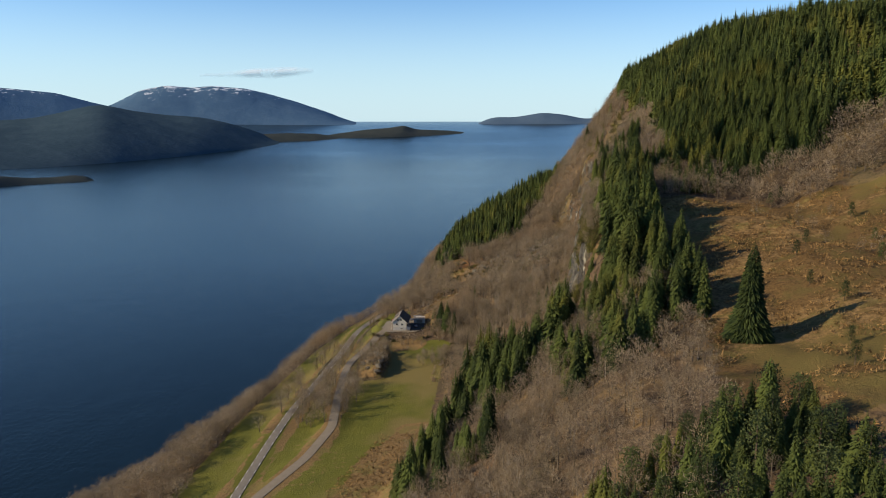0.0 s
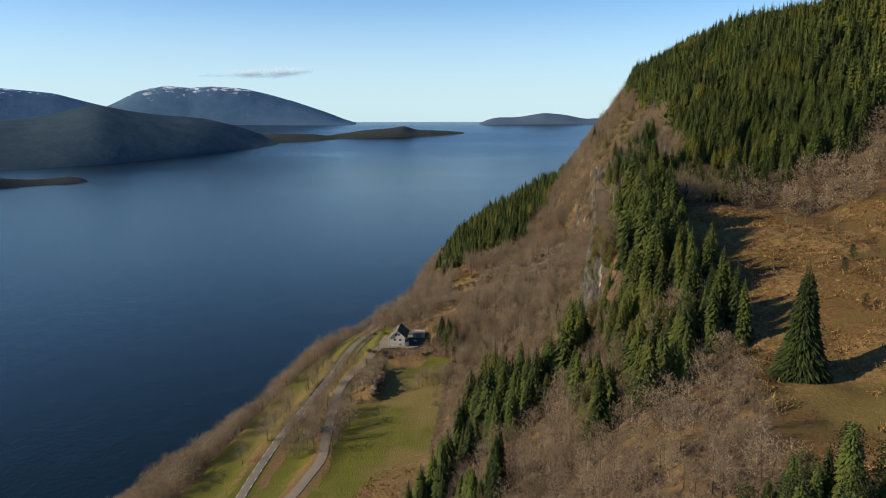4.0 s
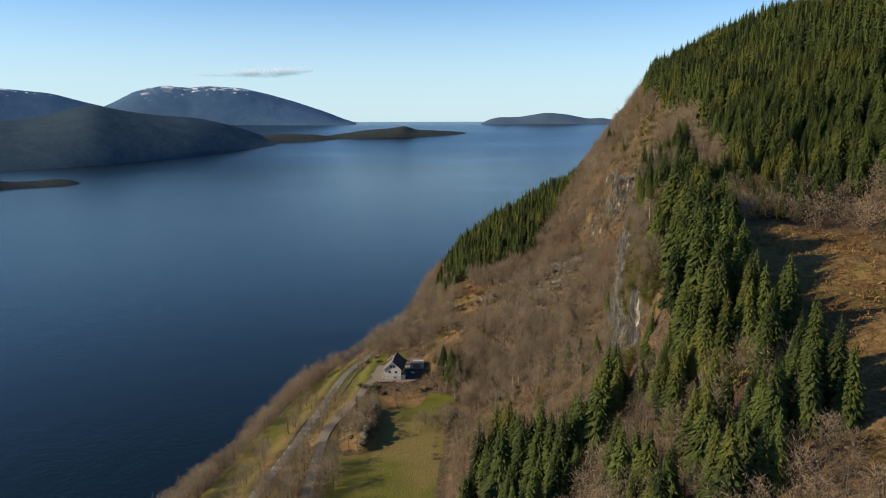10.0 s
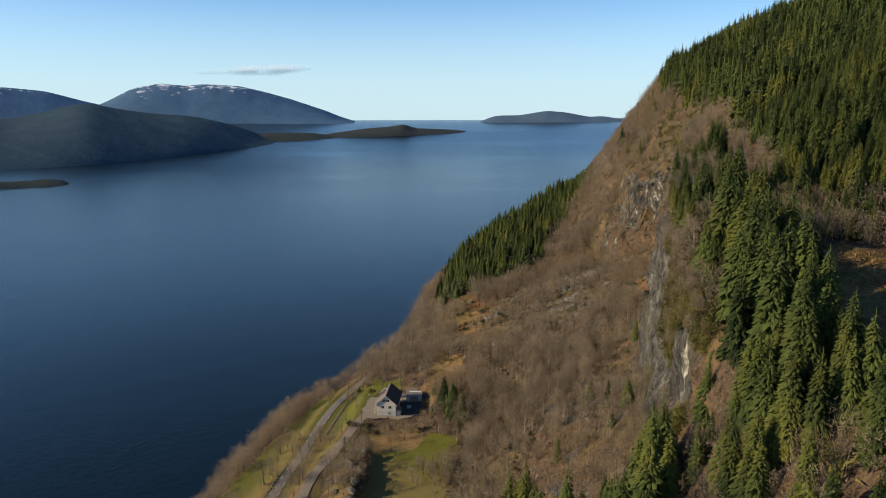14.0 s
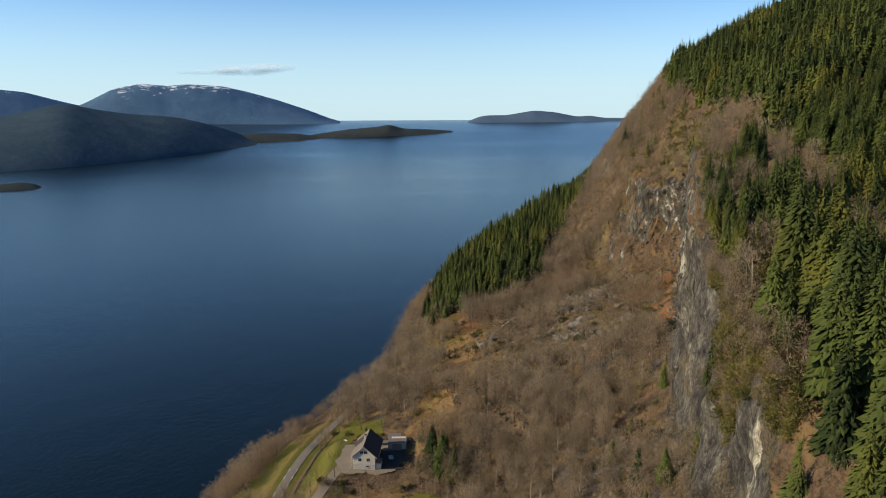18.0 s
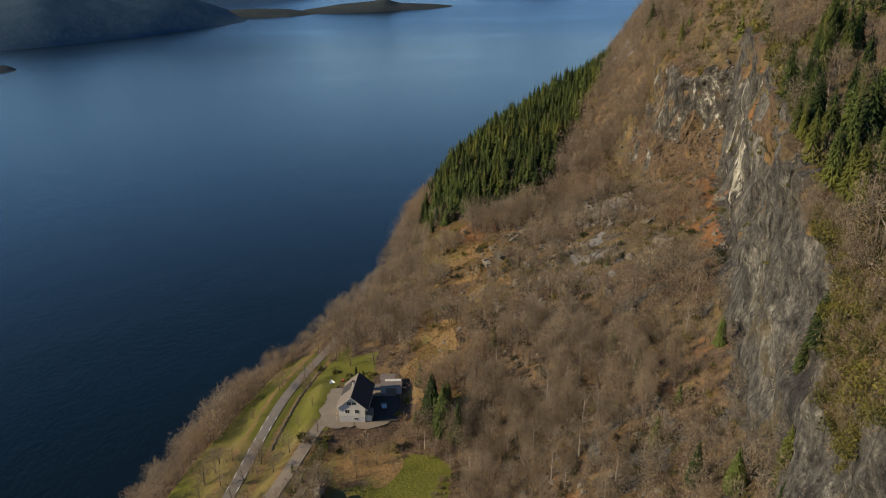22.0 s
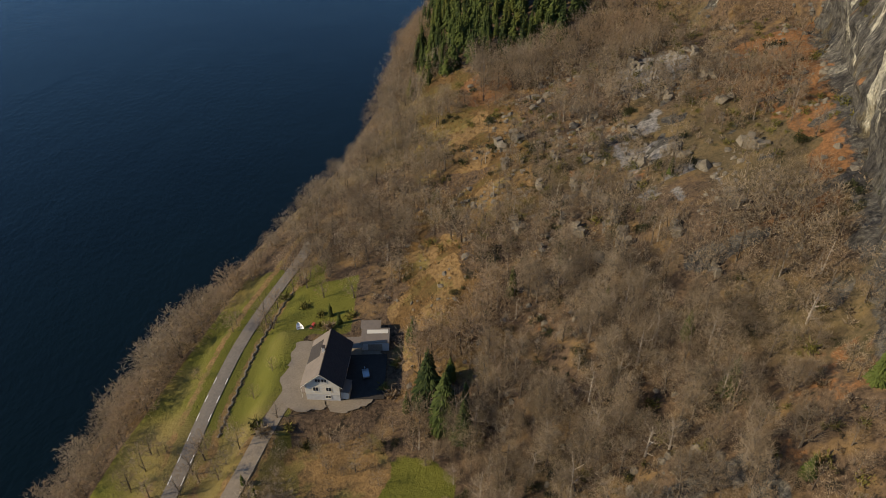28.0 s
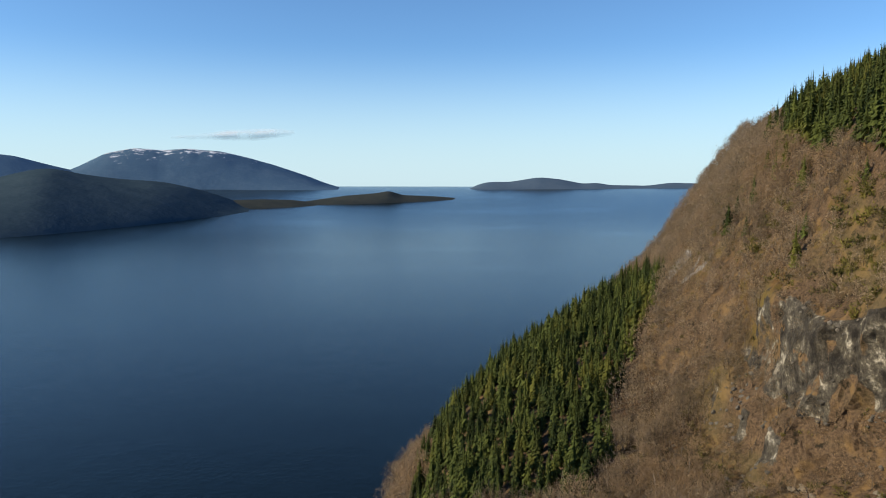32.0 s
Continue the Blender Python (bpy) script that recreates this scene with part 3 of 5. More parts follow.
def rise(r):
    """The water's sheet lifts towards its rim, where it ends at the horizon."""
    return 122.0 * smooth(r, 2200, RIM)


def build_water():
    rs = np.concatenate([[1], np.linspace(60, 2200, 16), np.linspace(2300, RIM, 30)])
    az = np.linspace(0, 2 * math.pi, 97)[:-1]
    x, y = CX + rs[:, None] * np.sin(az), CY + rs[:, None] * np.cos(az)
    z = np.broadcast_to(rise(rs)[:, None], x.shape)
    n, m = x.shape
    i = np.arange(n * m).reshape(n, m)
    j = np.roll(i, -1, axis=1)
    quads = np.stack([i[:-1], j[:-1], j[1:], i[1:]], -1).reshape(-1, 4)
    ob = mesh_object("water", np.stack([x, y, z], -1).reshape(-1, 3), quads, WATER, smooth=True)
    tagged(ob, "deep blue calm fjord water reaching the horizon", "water", kind="structure")


build_water()
FAR_F, FAR_H = 1272.0, 208.0             # bearing scale and eye level of the far outlines


def far_land(name, label, outline, near, back, material, seed, bumps=6.0):
    """A far shore: outline of bearings and tops as (bearing, top), near waterline and ridge distances at both ends."""
    b = np.array(outline, float)
    n, m = 220, 40
    s = np.linspace(0, 1, n)
    bear = b[0, 0] + s * (b[-1, 0] - b[0, 0])
    top = np.interp(bear, b[:, 0], b[:, 1])
    k = np.hanning(17)
    top = np.convolve(np.pad(top, 8, mode="edge"), k / k.sum(), "valid")
    a = np.arctan((bear - 784) / FAR_F)
    def curve(v):
        return np.polyval(np.polyfit(np.linspace(0, 1, len(v)), v, min(3, len(v) - 1)), s)
    r0 = curve(near) / np.cos(a) * (1 + 0.0012 * wave(s * 9, s * 0, 1, seed))
    r1 = np.minimum(curve(back) / np.cos(a), 4640 + 40 * s)
    r0 = np.minimum(r0, r1 - 60)
    zt = EYE_Z + (FAR_H - top) / FAR_F * r1 * np.cos(a)
    t = np.linspace(0, 1.35, m)[:, None]
    r = np.minimum(r0 + (r1 - r0) * t, RIM - 10)
    base = rise(r0) - 1.5
    shape = np.where(t <= 1, np.sin(np.minimum(t, 1) * math.pi / 2) ** 0.9, 1 - 1.6 * (t - 1) ** 1.2)
    x, y = CX + r * np.sin(a), CY + r * np.cos(a)
    z = base + np.maximum(zt - base, 0.5) * shape
    gully = wave(x, y, 170, seed + 3) + 0.6 * wave(x, y, 75, seed + 4) + 0.3 * wave(x, y, 33, seed + 5)
    z = z + gully * bumps * np.clip(t * 2, 0, 1) * np.where(t > 0.8, 0.3, 1.0) * np.clip((zt - base) / 120, 0.1, 1)
    i = np.arange(n * m).reshape(m, n)
    quads = np.stack([i[:-1, :-1], i[:-1, 1:], i[1:, 1:], i[1:, :-1]], -1).reshape(-1, 4)
    ob = mesh_object(name, np.stack([x, y, z], -1).reshape(-1, 3), quads, material, smooth=True)
    return tagged(ob, label, "mountain" if "mountain" in name else "island", kind="structure")


# haze of distance is mixed into these mountain and outer island colours
FARWOOD = far_mat("far_hazed_wood", (0.028, 0.050, 0.070), (0.054, 0.082, 0.106))
FARHILL = far_mat("far_hazed_hill", (0.052, 0.104, 0.178), (0.092, 0.150, 0.225), 1.0, 318.0)
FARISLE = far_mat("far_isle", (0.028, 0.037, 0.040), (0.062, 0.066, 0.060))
FARBLUE = far_mat("far_hazed_blue", (0.060, 0.098, 0.150), (0.090, 0.128, 0.180))
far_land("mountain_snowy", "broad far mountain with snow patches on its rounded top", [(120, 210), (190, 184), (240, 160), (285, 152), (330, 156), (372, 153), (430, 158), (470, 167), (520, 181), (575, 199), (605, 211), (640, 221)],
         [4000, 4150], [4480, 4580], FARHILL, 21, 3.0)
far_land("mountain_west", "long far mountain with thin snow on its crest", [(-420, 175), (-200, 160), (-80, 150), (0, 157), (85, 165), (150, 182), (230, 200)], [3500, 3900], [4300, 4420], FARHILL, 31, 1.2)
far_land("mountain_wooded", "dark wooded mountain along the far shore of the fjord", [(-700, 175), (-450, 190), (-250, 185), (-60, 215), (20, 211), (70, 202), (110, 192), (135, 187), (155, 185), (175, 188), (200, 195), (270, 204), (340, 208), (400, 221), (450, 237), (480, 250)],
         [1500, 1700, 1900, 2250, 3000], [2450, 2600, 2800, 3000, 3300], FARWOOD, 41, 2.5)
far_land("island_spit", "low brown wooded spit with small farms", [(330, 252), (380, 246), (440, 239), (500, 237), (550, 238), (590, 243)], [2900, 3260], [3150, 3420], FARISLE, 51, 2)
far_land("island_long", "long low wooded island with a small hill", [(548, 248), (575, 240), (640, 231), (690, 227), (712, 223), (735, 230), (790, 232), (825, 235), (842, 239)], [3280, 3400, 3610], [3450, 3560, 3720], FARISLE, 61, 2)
far_land("island_outer", "outer island on the horizon with distance haze in its blue colour", [(845, 221), (862, 212), (880, 208), (915, 208), (965, 200), (1000, 203), (1040, 211), (1062, 209), (1085, 213), (1150, 214), (1190, 209), (1240, 210), (1300, 216)], [4230, 4260], [4430, 4460], FARBLUE, 71, 3)
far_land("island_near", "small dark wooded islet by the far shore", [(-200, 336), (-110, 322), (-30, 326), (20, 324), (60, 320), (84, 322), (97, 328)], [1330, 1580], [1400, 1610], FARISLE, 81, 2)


# ---- roads ----
def ribbon(name, curve, half, lift, material, label, y0=None, y1=None, off=0.0, step=2.0):
    ys, xs, zs = curve
    t = np.arange(ys[0] if y0 is None else y0, ys[-1] if y1 is None else y1, step)
    k = np.ones(9) / 9
    px = np.convolve(np.pad(np.interp(t, ys, xs), 4, mode="edge"), k, "valid")
    pz = np.convolve(np.pad(np.interp(t, ys, zs), 4, mode="edge"), k, "valid")
    dx, dy = np.gradient(px), np.gradient(t)
    ln = np.hypot(dx, dy)
    nx, ny = dy / ln, -dx / ln
    rows = []
    for side, dz in ((-half - 0.12, -0.4), (-half, 0), (0, 0.05), (half, 0), (half + 0.12, -0.4)):
        rows.append(np.stack([px + nx * (side + off), t + ny * (side + off), pz + lift + dz], -1))
    v = np.stack(rows)
    n, m = v.shape[:2]
    i = np.arange(n * m).reshape(n, m)
    quads = np.stack([i[:-1, :-1], i[1:, :-1], i[1:, 1:], i[:-1, 1:]], -1).reshape(-1, 4)
    ob = mesh_object(name, v.reshape(-1, 3), quads, material)
    return tagged(ob, label, "road", kind="structure"), (px, t, pz, nx, ny)


road, ROADLINE = ribbon("road", MAINROAD, 1.7, 0.16, ASPHALT, "narrow grey asphalt road along the shore")
ribbon("road_drive", DRIVE, 1.9, 0.14, GRAVEL, "worn gravel drive curving up to the house", step=1.0)

# yard of gravel round the house
def build_yard():
    g = np.linspace(-1, 1, 31)
    u, v = np.meshgrid(g, g)
    r = np.sqrt(u * u + v * v) / np.maximum(np.maximum(abs(u), abs(v)), 1e-6)
    u, v = u / np.where(r > 0, r ** 0.4, 1), v / np.where(r > 0, r ** 0.4, 1)
    x, y = -24.2 + u * 11.8 + 1.1 * wave(u * 4, v * 4, 1, 3) + 0.5 * wave(u * 13, v * 13, 1, 6), 421.6 + v * 12.2 + 1.1 * wave(u * 4, v * 4, 1, 4) + 0.5 * wave(u * 13, v * 13, 1, 7)
    z = np.full(x.shape, 26.86)
    i = np.arange(x.size).reshape(x.shape)
    quads = np.stack([i[:-1, :-1], i[:-1, 1:], i[1:, 1:], i[1:, :-1]], -1).reshape(-1, 4)
    ob = mesh_object("pavement", np.stack([x, y, z], -1).reshape(-1, 3), quads, GRAVEL)
    tagged(ob, "pale gravel yard round the white house", "yard", kind="structure")


build_yard()
# sheet under the house's shadow, with that shadow put into its dark colour
apron = part("pavement", boxed(-21.2, -11.6, 412.6, 427.5, 26.78, 26.90, 0.02), SHADETAR, None)
tagged(apron, "asphalt between house and garage, darkened for the house's shadow", "yard", kind="structure")


# ---- trees ----
def spruce_arrays(rng, tall, sprays, wide, broad, stem):
    """A spruce's crown: drooping sprays in a spiral round a narrow core, ragged and uneven."""
    v, f = [], []
    base = rng.random() * 6.283
    for k in range(5):
        a, b = base + 6.283 * k / 5, base + 6.283 * (k + 1) / 5
        r = 0.56 * tall * wide
        n = len(v)
        v += [(r * math.cos(a), r * math.sin(a), 0.07 * tall), (r * math.cos(b), r * math.sin(b), 0.07 * tall), (0, 0, 0.93 * tall)]
        f.append((n, n + 1, n + 2))
    for k in range(sprays):
        s = 1 - (1 - (k + rng.random()) / sprays) ** 0.56
        a = 2.39996 * k + 0.9 * rng.random()
        r = tall * wide * (1 - s) ** 0.78 * (0.66 + 0.5 * rng.random()) * (1 + 0.16 * math.sin(2 * a + base + 7 * s)) + 0.22
        c, d = math.cos(a), math.sin(a)
        h = tall * (0.05 + 0.94 * s)
        w = (broad * r + stem) * (0.8 + 0.5 * rng.random())
        drop = r * (0.10 + 0.55 * rng.random()) * (1 - 0.75 * s)
        tilt = w * rng.normal(0, 0.5)
        m, i = 0.74 * r, 0.46 * r
        n = len(v)
        v += [(i * c, i * d, h + 0.20 * r), (m * c - w * d, m * d + w * c, h - drop * 0.5 + tilt), (r * c, r * d, h - drop), (m * c + w * d, m * d - w * c, h - drop * 0.5 - tilt)]
        f += [(n, n + 1, n + 2), (n, n + 2, n + 3)]
    n = len(v)
    v += [(0.12, 0, tall * 0.9), (-0.08, 0.1, tall * 0.9), (-0.08, -0.1, tall * 0.9), (0, 0, tall * 1.04)]
    f += [(n, n + 1, n + 3), (n + 1, n + 2, n + 3), (n + 2, n, n + 3)]
    return np.array(v), np.array(f)


def tube(path, radii, sides=5):
    v, f = [], []
    for (x, y, z), r in zip(path, radii):
        for k in range(sides):
            a = 6.283 * k / sides
            v.append((x + r * math.cos(a), y + r * math.sin(a), z))
    for i in range(len(path) - 1):
        for k in range(sides):
            a, b = i * sides + k, i * sides + (k + 1) % sides
            f += [(a, b, b + sides), (a, b + sides, a + sides)]
    return np.array(v), np.array(f)


def joined(pieces):
    vs, fs, n = [], [], 0
    for v, f in pieces:
        vs.append(v)
        fs.append(f + n)
        n += len(v)
    return np.concatenate(vs), np.concatenate(fs)


def bare_arrays(rng, tall, twigs, limbs, spread=0.36, thick=0.075, sides=3):
    """A leafless tree: wood (trunk and limbs) and a haze of twigs."""
    lean = rng.normal(0, 0.05, 2) * tall
    trunk = [(0, 0, -0.6)] + [(lean[0] * s * s, lean[1] * s * s, tall * 0.85 * s) for s in np.linspace(0.12, 1, limbs + 1)]
    radii = np.linspace(tall * 0.019 + 0.06, 0.03, len(trunk))
    v, f = tube(trunk, radii, sides)
    wv, wf = [v], [f]
    count = len(v)
    starts = []
    for k in range(limbs):
        s = 0.22 + 0.6 * k / limbs
        ring = min(len(trunk) - 2, 1 + k)
        a = 2.4 * k + rng.random()
        out = tall * spread * (0.55 + 0.5 * rng.random()) * (1.15 - 0.6 * s)
        b = np.array(trunk[ring])
        e = b + np.array([math.cos(a) * out, math.sin(a) * out, tall * (0.18 + 0.17 * rng.random())])
        m = (b + e) / 2 + np.array([math.cos(a) * out * 0.12, math.sin(a) * out * 0.12, -0.03 * tall])
        r = 0.03 + tall * 0.0022
        q = [(m[0], m[1], m[2] + r), (m[0] - math.sin(a) * r, m[1] + math.cos(a) * r, m[2] - r * 0.6), (m[0] + math.sin(a) * r, m[1] - math.cos(a) * r, m[2] - r * 0.6), tuple(e)]
        t = ring * sides + np.array([0, 1, 2])
        c = count + np.arange(4)
        wv.append(np.array(q))
        wf.append(np.array([(t[i], t[(i + 1) % 3], c[(i + 1) % 3]) for i in range(3)] + [(t[i], c[(i + 1) % 3], c[i]) for i in range(3)] + [(c[i], c[(i + 1) % 3], c[3]) for i in range(3)]))
        count += 4
        starts.append((b, m, e))
    wood = (np.concatenate(wv), np.concatenate(wf))
    trunk = [trunk[0], trunk[len(trunk) // 2], trunk[-1]]
    for k in range(9):                    # finer limbs that carry twigs only
        b = np.array(trunk[1]) + rng.random() * (np.array(trunk[2]) - np.array(trunk[1]))
        a, out = rng.random() * 6.283, tall * spread * (0.35 + 0.6 * rng.random())
        e = b + np.array([math.cos(a) * out, math.sin(a) * out, tall * 0.32 * rng.random()])
        starts.append((b, (b + e) / 2, e))
    starts.append((np.array(trunk[1]), np.array(trunk[1]) * 0.5 + np.array(trunk[2]) * 0.5, np.array([lean[0], lean[1], tall * 0.85])))
    v, f = [], []
    mid = np.array([lean[0] * 0.6, lean[1] * 0.6, tall * 0.58])
    size = np.array([tall * spread, tall * spread, tall * 0.42]) * (0.85 + 0.3 * rng.random(3))
    for k in range(twigs):
        if k % 4:                         # the rounded outer crown, in a few billows
            q = rng.normal(0, 1, 3)
            q /= np.linalg.norm(q)
            r = (0.35 + 0.65 * rng.random() ** 0.5) * (1 + 0.16 * math.sin(3 * math.atan2(q[1], q[0]) + 4 * q[2] + tall * spread))
            p = mid + q * size * r
            d = q * size * 0.20 + rng.normal(0, 1.0, 3) * tall * 0.09 + np.array([0, 0, tall * 0.06])
        else:
            b, m, e = starts[rng.integers(len(starts))]
            s = 0.25 + 0.75 * rng.random()
            p = b * (1 - s) ** 2 + 2 * m * s * (1 - s) + e * s * s
            d = rng.normal(0, 1, 3) * np.array([1, 1, 0.6]) + np.array([p[0] * 0.12, p[1] * 0.12, 0.75])
        d = d * tall * (0.06 + 0.10 * rng.random()) / (np.linalg.norm(d) + 1e-6)
        side = np.cross(d, rng.normal(0, 1, 3))
        side *= thick * (0.6 + 0.8 * rng.random()) / (np.linalg.norm(side) + 1e-6)
        n = len(v)
        v += [p - side, p + side, p + d]
        f.append((n, n + 1, n + 2))
    return wood, (np.array(v), np.array(f))


def scatter_mesh(name, protos, places, material, label, category, lift=0.0):
    """One object of many trees too many to count. places: x, y, z, size, turn, kind."""
    vs, fs, tone, n = [], [], [], 0
    shades = np.random.default_rng(11).random(len(places))
    for (x, y, z, s, a, k), t in zip(places, shades):
        v, f = protos[int(k)]
        c, d = math.cos(a) * s, math.sin(a) * s
        w = np.empty_like(v)
        w[:, 0] = v[:, 0] * c - v[:, 1] * d + x
        w[:, 1] = v[:, 0] * d + v[:, 1] * c + y
        w[:, 2] = v[:, 2] * s + z + lift
        vs.append(w)
        fs.append(f + n)
        tone.append(np.full(len(v), t, np.float32))
        n += len(v)
    ob = mesh_object(name, np.concatenate(vs), np.concatenate(fs), material)
    ob.data.attributes.new("shade", "FLOAT", "POINT").data.foreach_set("value", np.concatenate(tone))
    return tagged(ob, label, category, kind="stuff")


def pine_arrays(rng, tall):
    """A pine's crown: loose flat clouds of short needle sprays on uneven boughs, rounded at the top."""
    v, f = [], []
    for k in range(34):
        s = 0.22 + 0.76 * (k + rng.random()) / 34
        a = 2.4 * k + 0.8 * rng.random()
        r = tall * 0.25 * (1.06 - s) ** 0.55 * (0.35 + 0.75 * rng.random())
        c = np.array([math.cos(a) * r, math.sin(a) * r, tall * s])
        size = tall * (0.055 + 0.045 * rng.random()) * np.array([1.25, 1.25, 0.7])
        for j in range(34):
            q = rng.normal(0, 0.6, 3)
            p = c + q * size
            d = rng.normal(0, 1, 3) + q + np.array([0, 0, 0.7])
            d *= tall * 0.030 / np.linalg.norm(d)
            side = np.cross(d, rng.normal(0, 1, 3))
            side *= tall * 0.017 / (np.linalg.norm(side) + 1e-6)
            n = len(v)
            v += [p - side, p + side, p + d]
            f.append((n, n + 1, n + 2))
    return np.array(v), np.array(f)


def shrub_arrays(rng, leaves, size=1.0, flat=0.7, leaf=0.11, long=0.28):
    """A low bush: a loose heap of small sprays."""
    v, f = [], []
    for k in range(leaves):
        p = rng.normal(0, 0.34, 3) * np.array([1, 1, flat]) + np.array([0, 0, 0.45 * flat])
        p[2] = abs(p[2])
        d = rng.normal(0, long, 3) + p * long * 1.25 + np.array([0, 0, 0.12])
        side = np.cross(d, rng.normal(0, 1, 3))
        side *= leaf / (np.linalg.norm(side) + 1e-6)
        n = len(v)
        v += [p - side, p + side, p + d]
        f.append((n, n + 1, n + 2))
    return np.array(v) * size, np.array(f)


def bush_arrays(rng, clumps, leaves):
    """A dense bush: several rounded clumps of short sprays that overlap."""
    v, f = [], []
    for k in range(clumps):
        a, r = rng.random() * 6.283, 0.55 * rng.random() ** 0.5
        mid, size = np.array([r * math.cos(a), r * math.sin(a), 0.18 + 0.42 * rng.random() * (1 - r)]), 0.20 + 0.16 * rng.random()
        for j in range(leaves):
            q = rng.normal(0, 1, 3)
            q /= np.linalg.norm(q)
            p = mid + q * size * (0.75 + 0.35 * rng.random())
            d = q * 0.08 + rng.normal(0, 0.06, 3) + np.array([0, 0, 0.03])
            side = np.cross(d, rng.normal(0, 1, 3))
            side *= 0.045 / (np.linalg.norm(side) + 1e-6)
            n = len(v)
            v += [p - side, p + side, p + d]
            f.append((n, n + 1, n + 2))
    return np.array(v), np.array(f)


def stone_arrays(rng):
    bm = bmesh.new()
    bmesh.ops.create_icosphere(bm, subdivisions=1, radius=1.0)
    v = np.array([p.co[:] for p in bm.verts]) * (0.75 + 0.5 * rng.random((len(bm.verts), 1))) * np.array([1.0, 0.8, 0.65])
    f = np.array([[p.index for p in q.verts] for q in bm.faces])
    bm.free()
    return v, f


rng = np.random.default_rng(7)
SPRUCE_FAR = [spruce_arrays(rng, 16.0, 92, 0.160 + 0.014 * k, 0.20, 0.20) for k in range(7)]
SPRUCE_NEAR = [spruce_arrays(rng, 16.0, 900, 0.150 + 0.016 * k, 0.10, 0.11) for k in range(6)]
SPRUCE_MID = [spruce_arrays(rng, 16.0, 560, 0.150 + 0.014 * k, 0.085, 0.10) for k in range(6)]
BARE_FAR = [bare_arrays(rng, 9.0, 350, 3, 0.26 + 0.026 * k, 0.054) for k in range(9)]
BARE_DIM = [bare_arrays(rng, 9.0, 170, 1, 0.27 + 0.026 * k, 0.108) for k in range(9)]
BARE_SHORE = [bare_arrays(rng, 8.0, 480, 3, 0.44 + 0.03 * k, 0.068) for k in range(5)]
BARE_NEAR = [bare_arrays(rng, 9.0, 1300, 11, 0.26 + 0.028 * k, 0.020, 5) for k in range(6)]
SHRUBS = [shrub_arrays(rng, 90, 1.0, 0.7, 0.07, 0.17) for k in range(5)]
BUSHES = [bush_arrays(rng, 8, 46) for k in range(5)]
TUFTS = [shrub_arrays(rng, 9, 1.0, 0.5) for k in range(5)]
STONES = [stone_arrays(rng) for k in range(8)]


def sown(x0, x1, y0, y1, gap, keep, jitter=0.9, road=3.6):
    """Points on a jittered grid for which keep(x, y, u) holds."""
    gx, gy = np.meshgrid(np.arange(x0, x1, gap), np.arange(y0, y1, gap))
    x = gx.ravel() + (rng.random(gx.size) - 0.5) * gap * 1.2 * jitter
    y = gy.ravel() + (rng.random(gx.size) - 0.5) * gap * 1.2 * jitter
    u = beside(x, y)
    k = keep(x, y, u) & (to_road(MAINROAD, x, y)[0] > np.where(y > 470, 0.8, road)) & (to_road(DRIVE, x, y)[0] > 2.4) & (yard(x, y) < 0.02)
    x, y = x[k], y[k]
    return x, y, height(x, y)


def chance(x, p):
    return rng.random(len(x)) < p


def farwood(x, y, u):
    """The dark spruce wood on the far point."""
    right = np.interp(y, [585, 620, 660, 705, 760, 835], [60, 74, 92, 118, 131, 143])
    return (y > 592 - 0.3 * np.clip(x - 10, 0, 40)) & (y < 840) & (x < right + 5 * wave(x, y, 18, 34)) & (u > 2.36 - 0.15 * smooth(y, 680, 740) + 0.12 * wave(x, y, 14, 39))


def hillwood(x, y, u):
    """The spruce forest on the hill."""
    edge = np.interp(y, [300, 335, 365, 420, 470, 520, 560, 620, 700], [270, 146, 108, 122, 138, 147, 145, 150, 168])
    return (x > edge + 7 * wave(x, y, 20, 33)) & (y > 328 + 0.12 * (x - 140) + 5 * wave(x, y, 14, 35)) & (y < 720) & (u < 7.2)


def edgewood(x, y, u):
    """Spruces between meadow and slope, and the ones at the field's corner."""
    patch = wave(x, y, 13, 36) > 0.0 - 0.22 * (y > 272)
    a = (u > 4.45 + np.clip(0.0137 * (y - 250), 0, 0.66)) & (u < 5.16 + 0.0012 * (y - 214)) & (y > 212) & (y < 362) & patch
    b = (u > 3.03 + 0.16 * (1 - smooth(y, 262, 280))) & (u < 3.6 - 0.005 * (y - 250)) & (y > 190) & (y < 300) & (wave(x, y, 9, 111) > 0.0)
    b2 = (u > 3.4) & (u < 3.95) & (y > 225) & (y < 290) & (wave(x, y, 11, 37) > 0.1)
    return a | b | b2


def nearwood(x, y, u):
    return (x > 30) & (x < 74) & (y > 92) & (y < 140) & (x + y > 150)


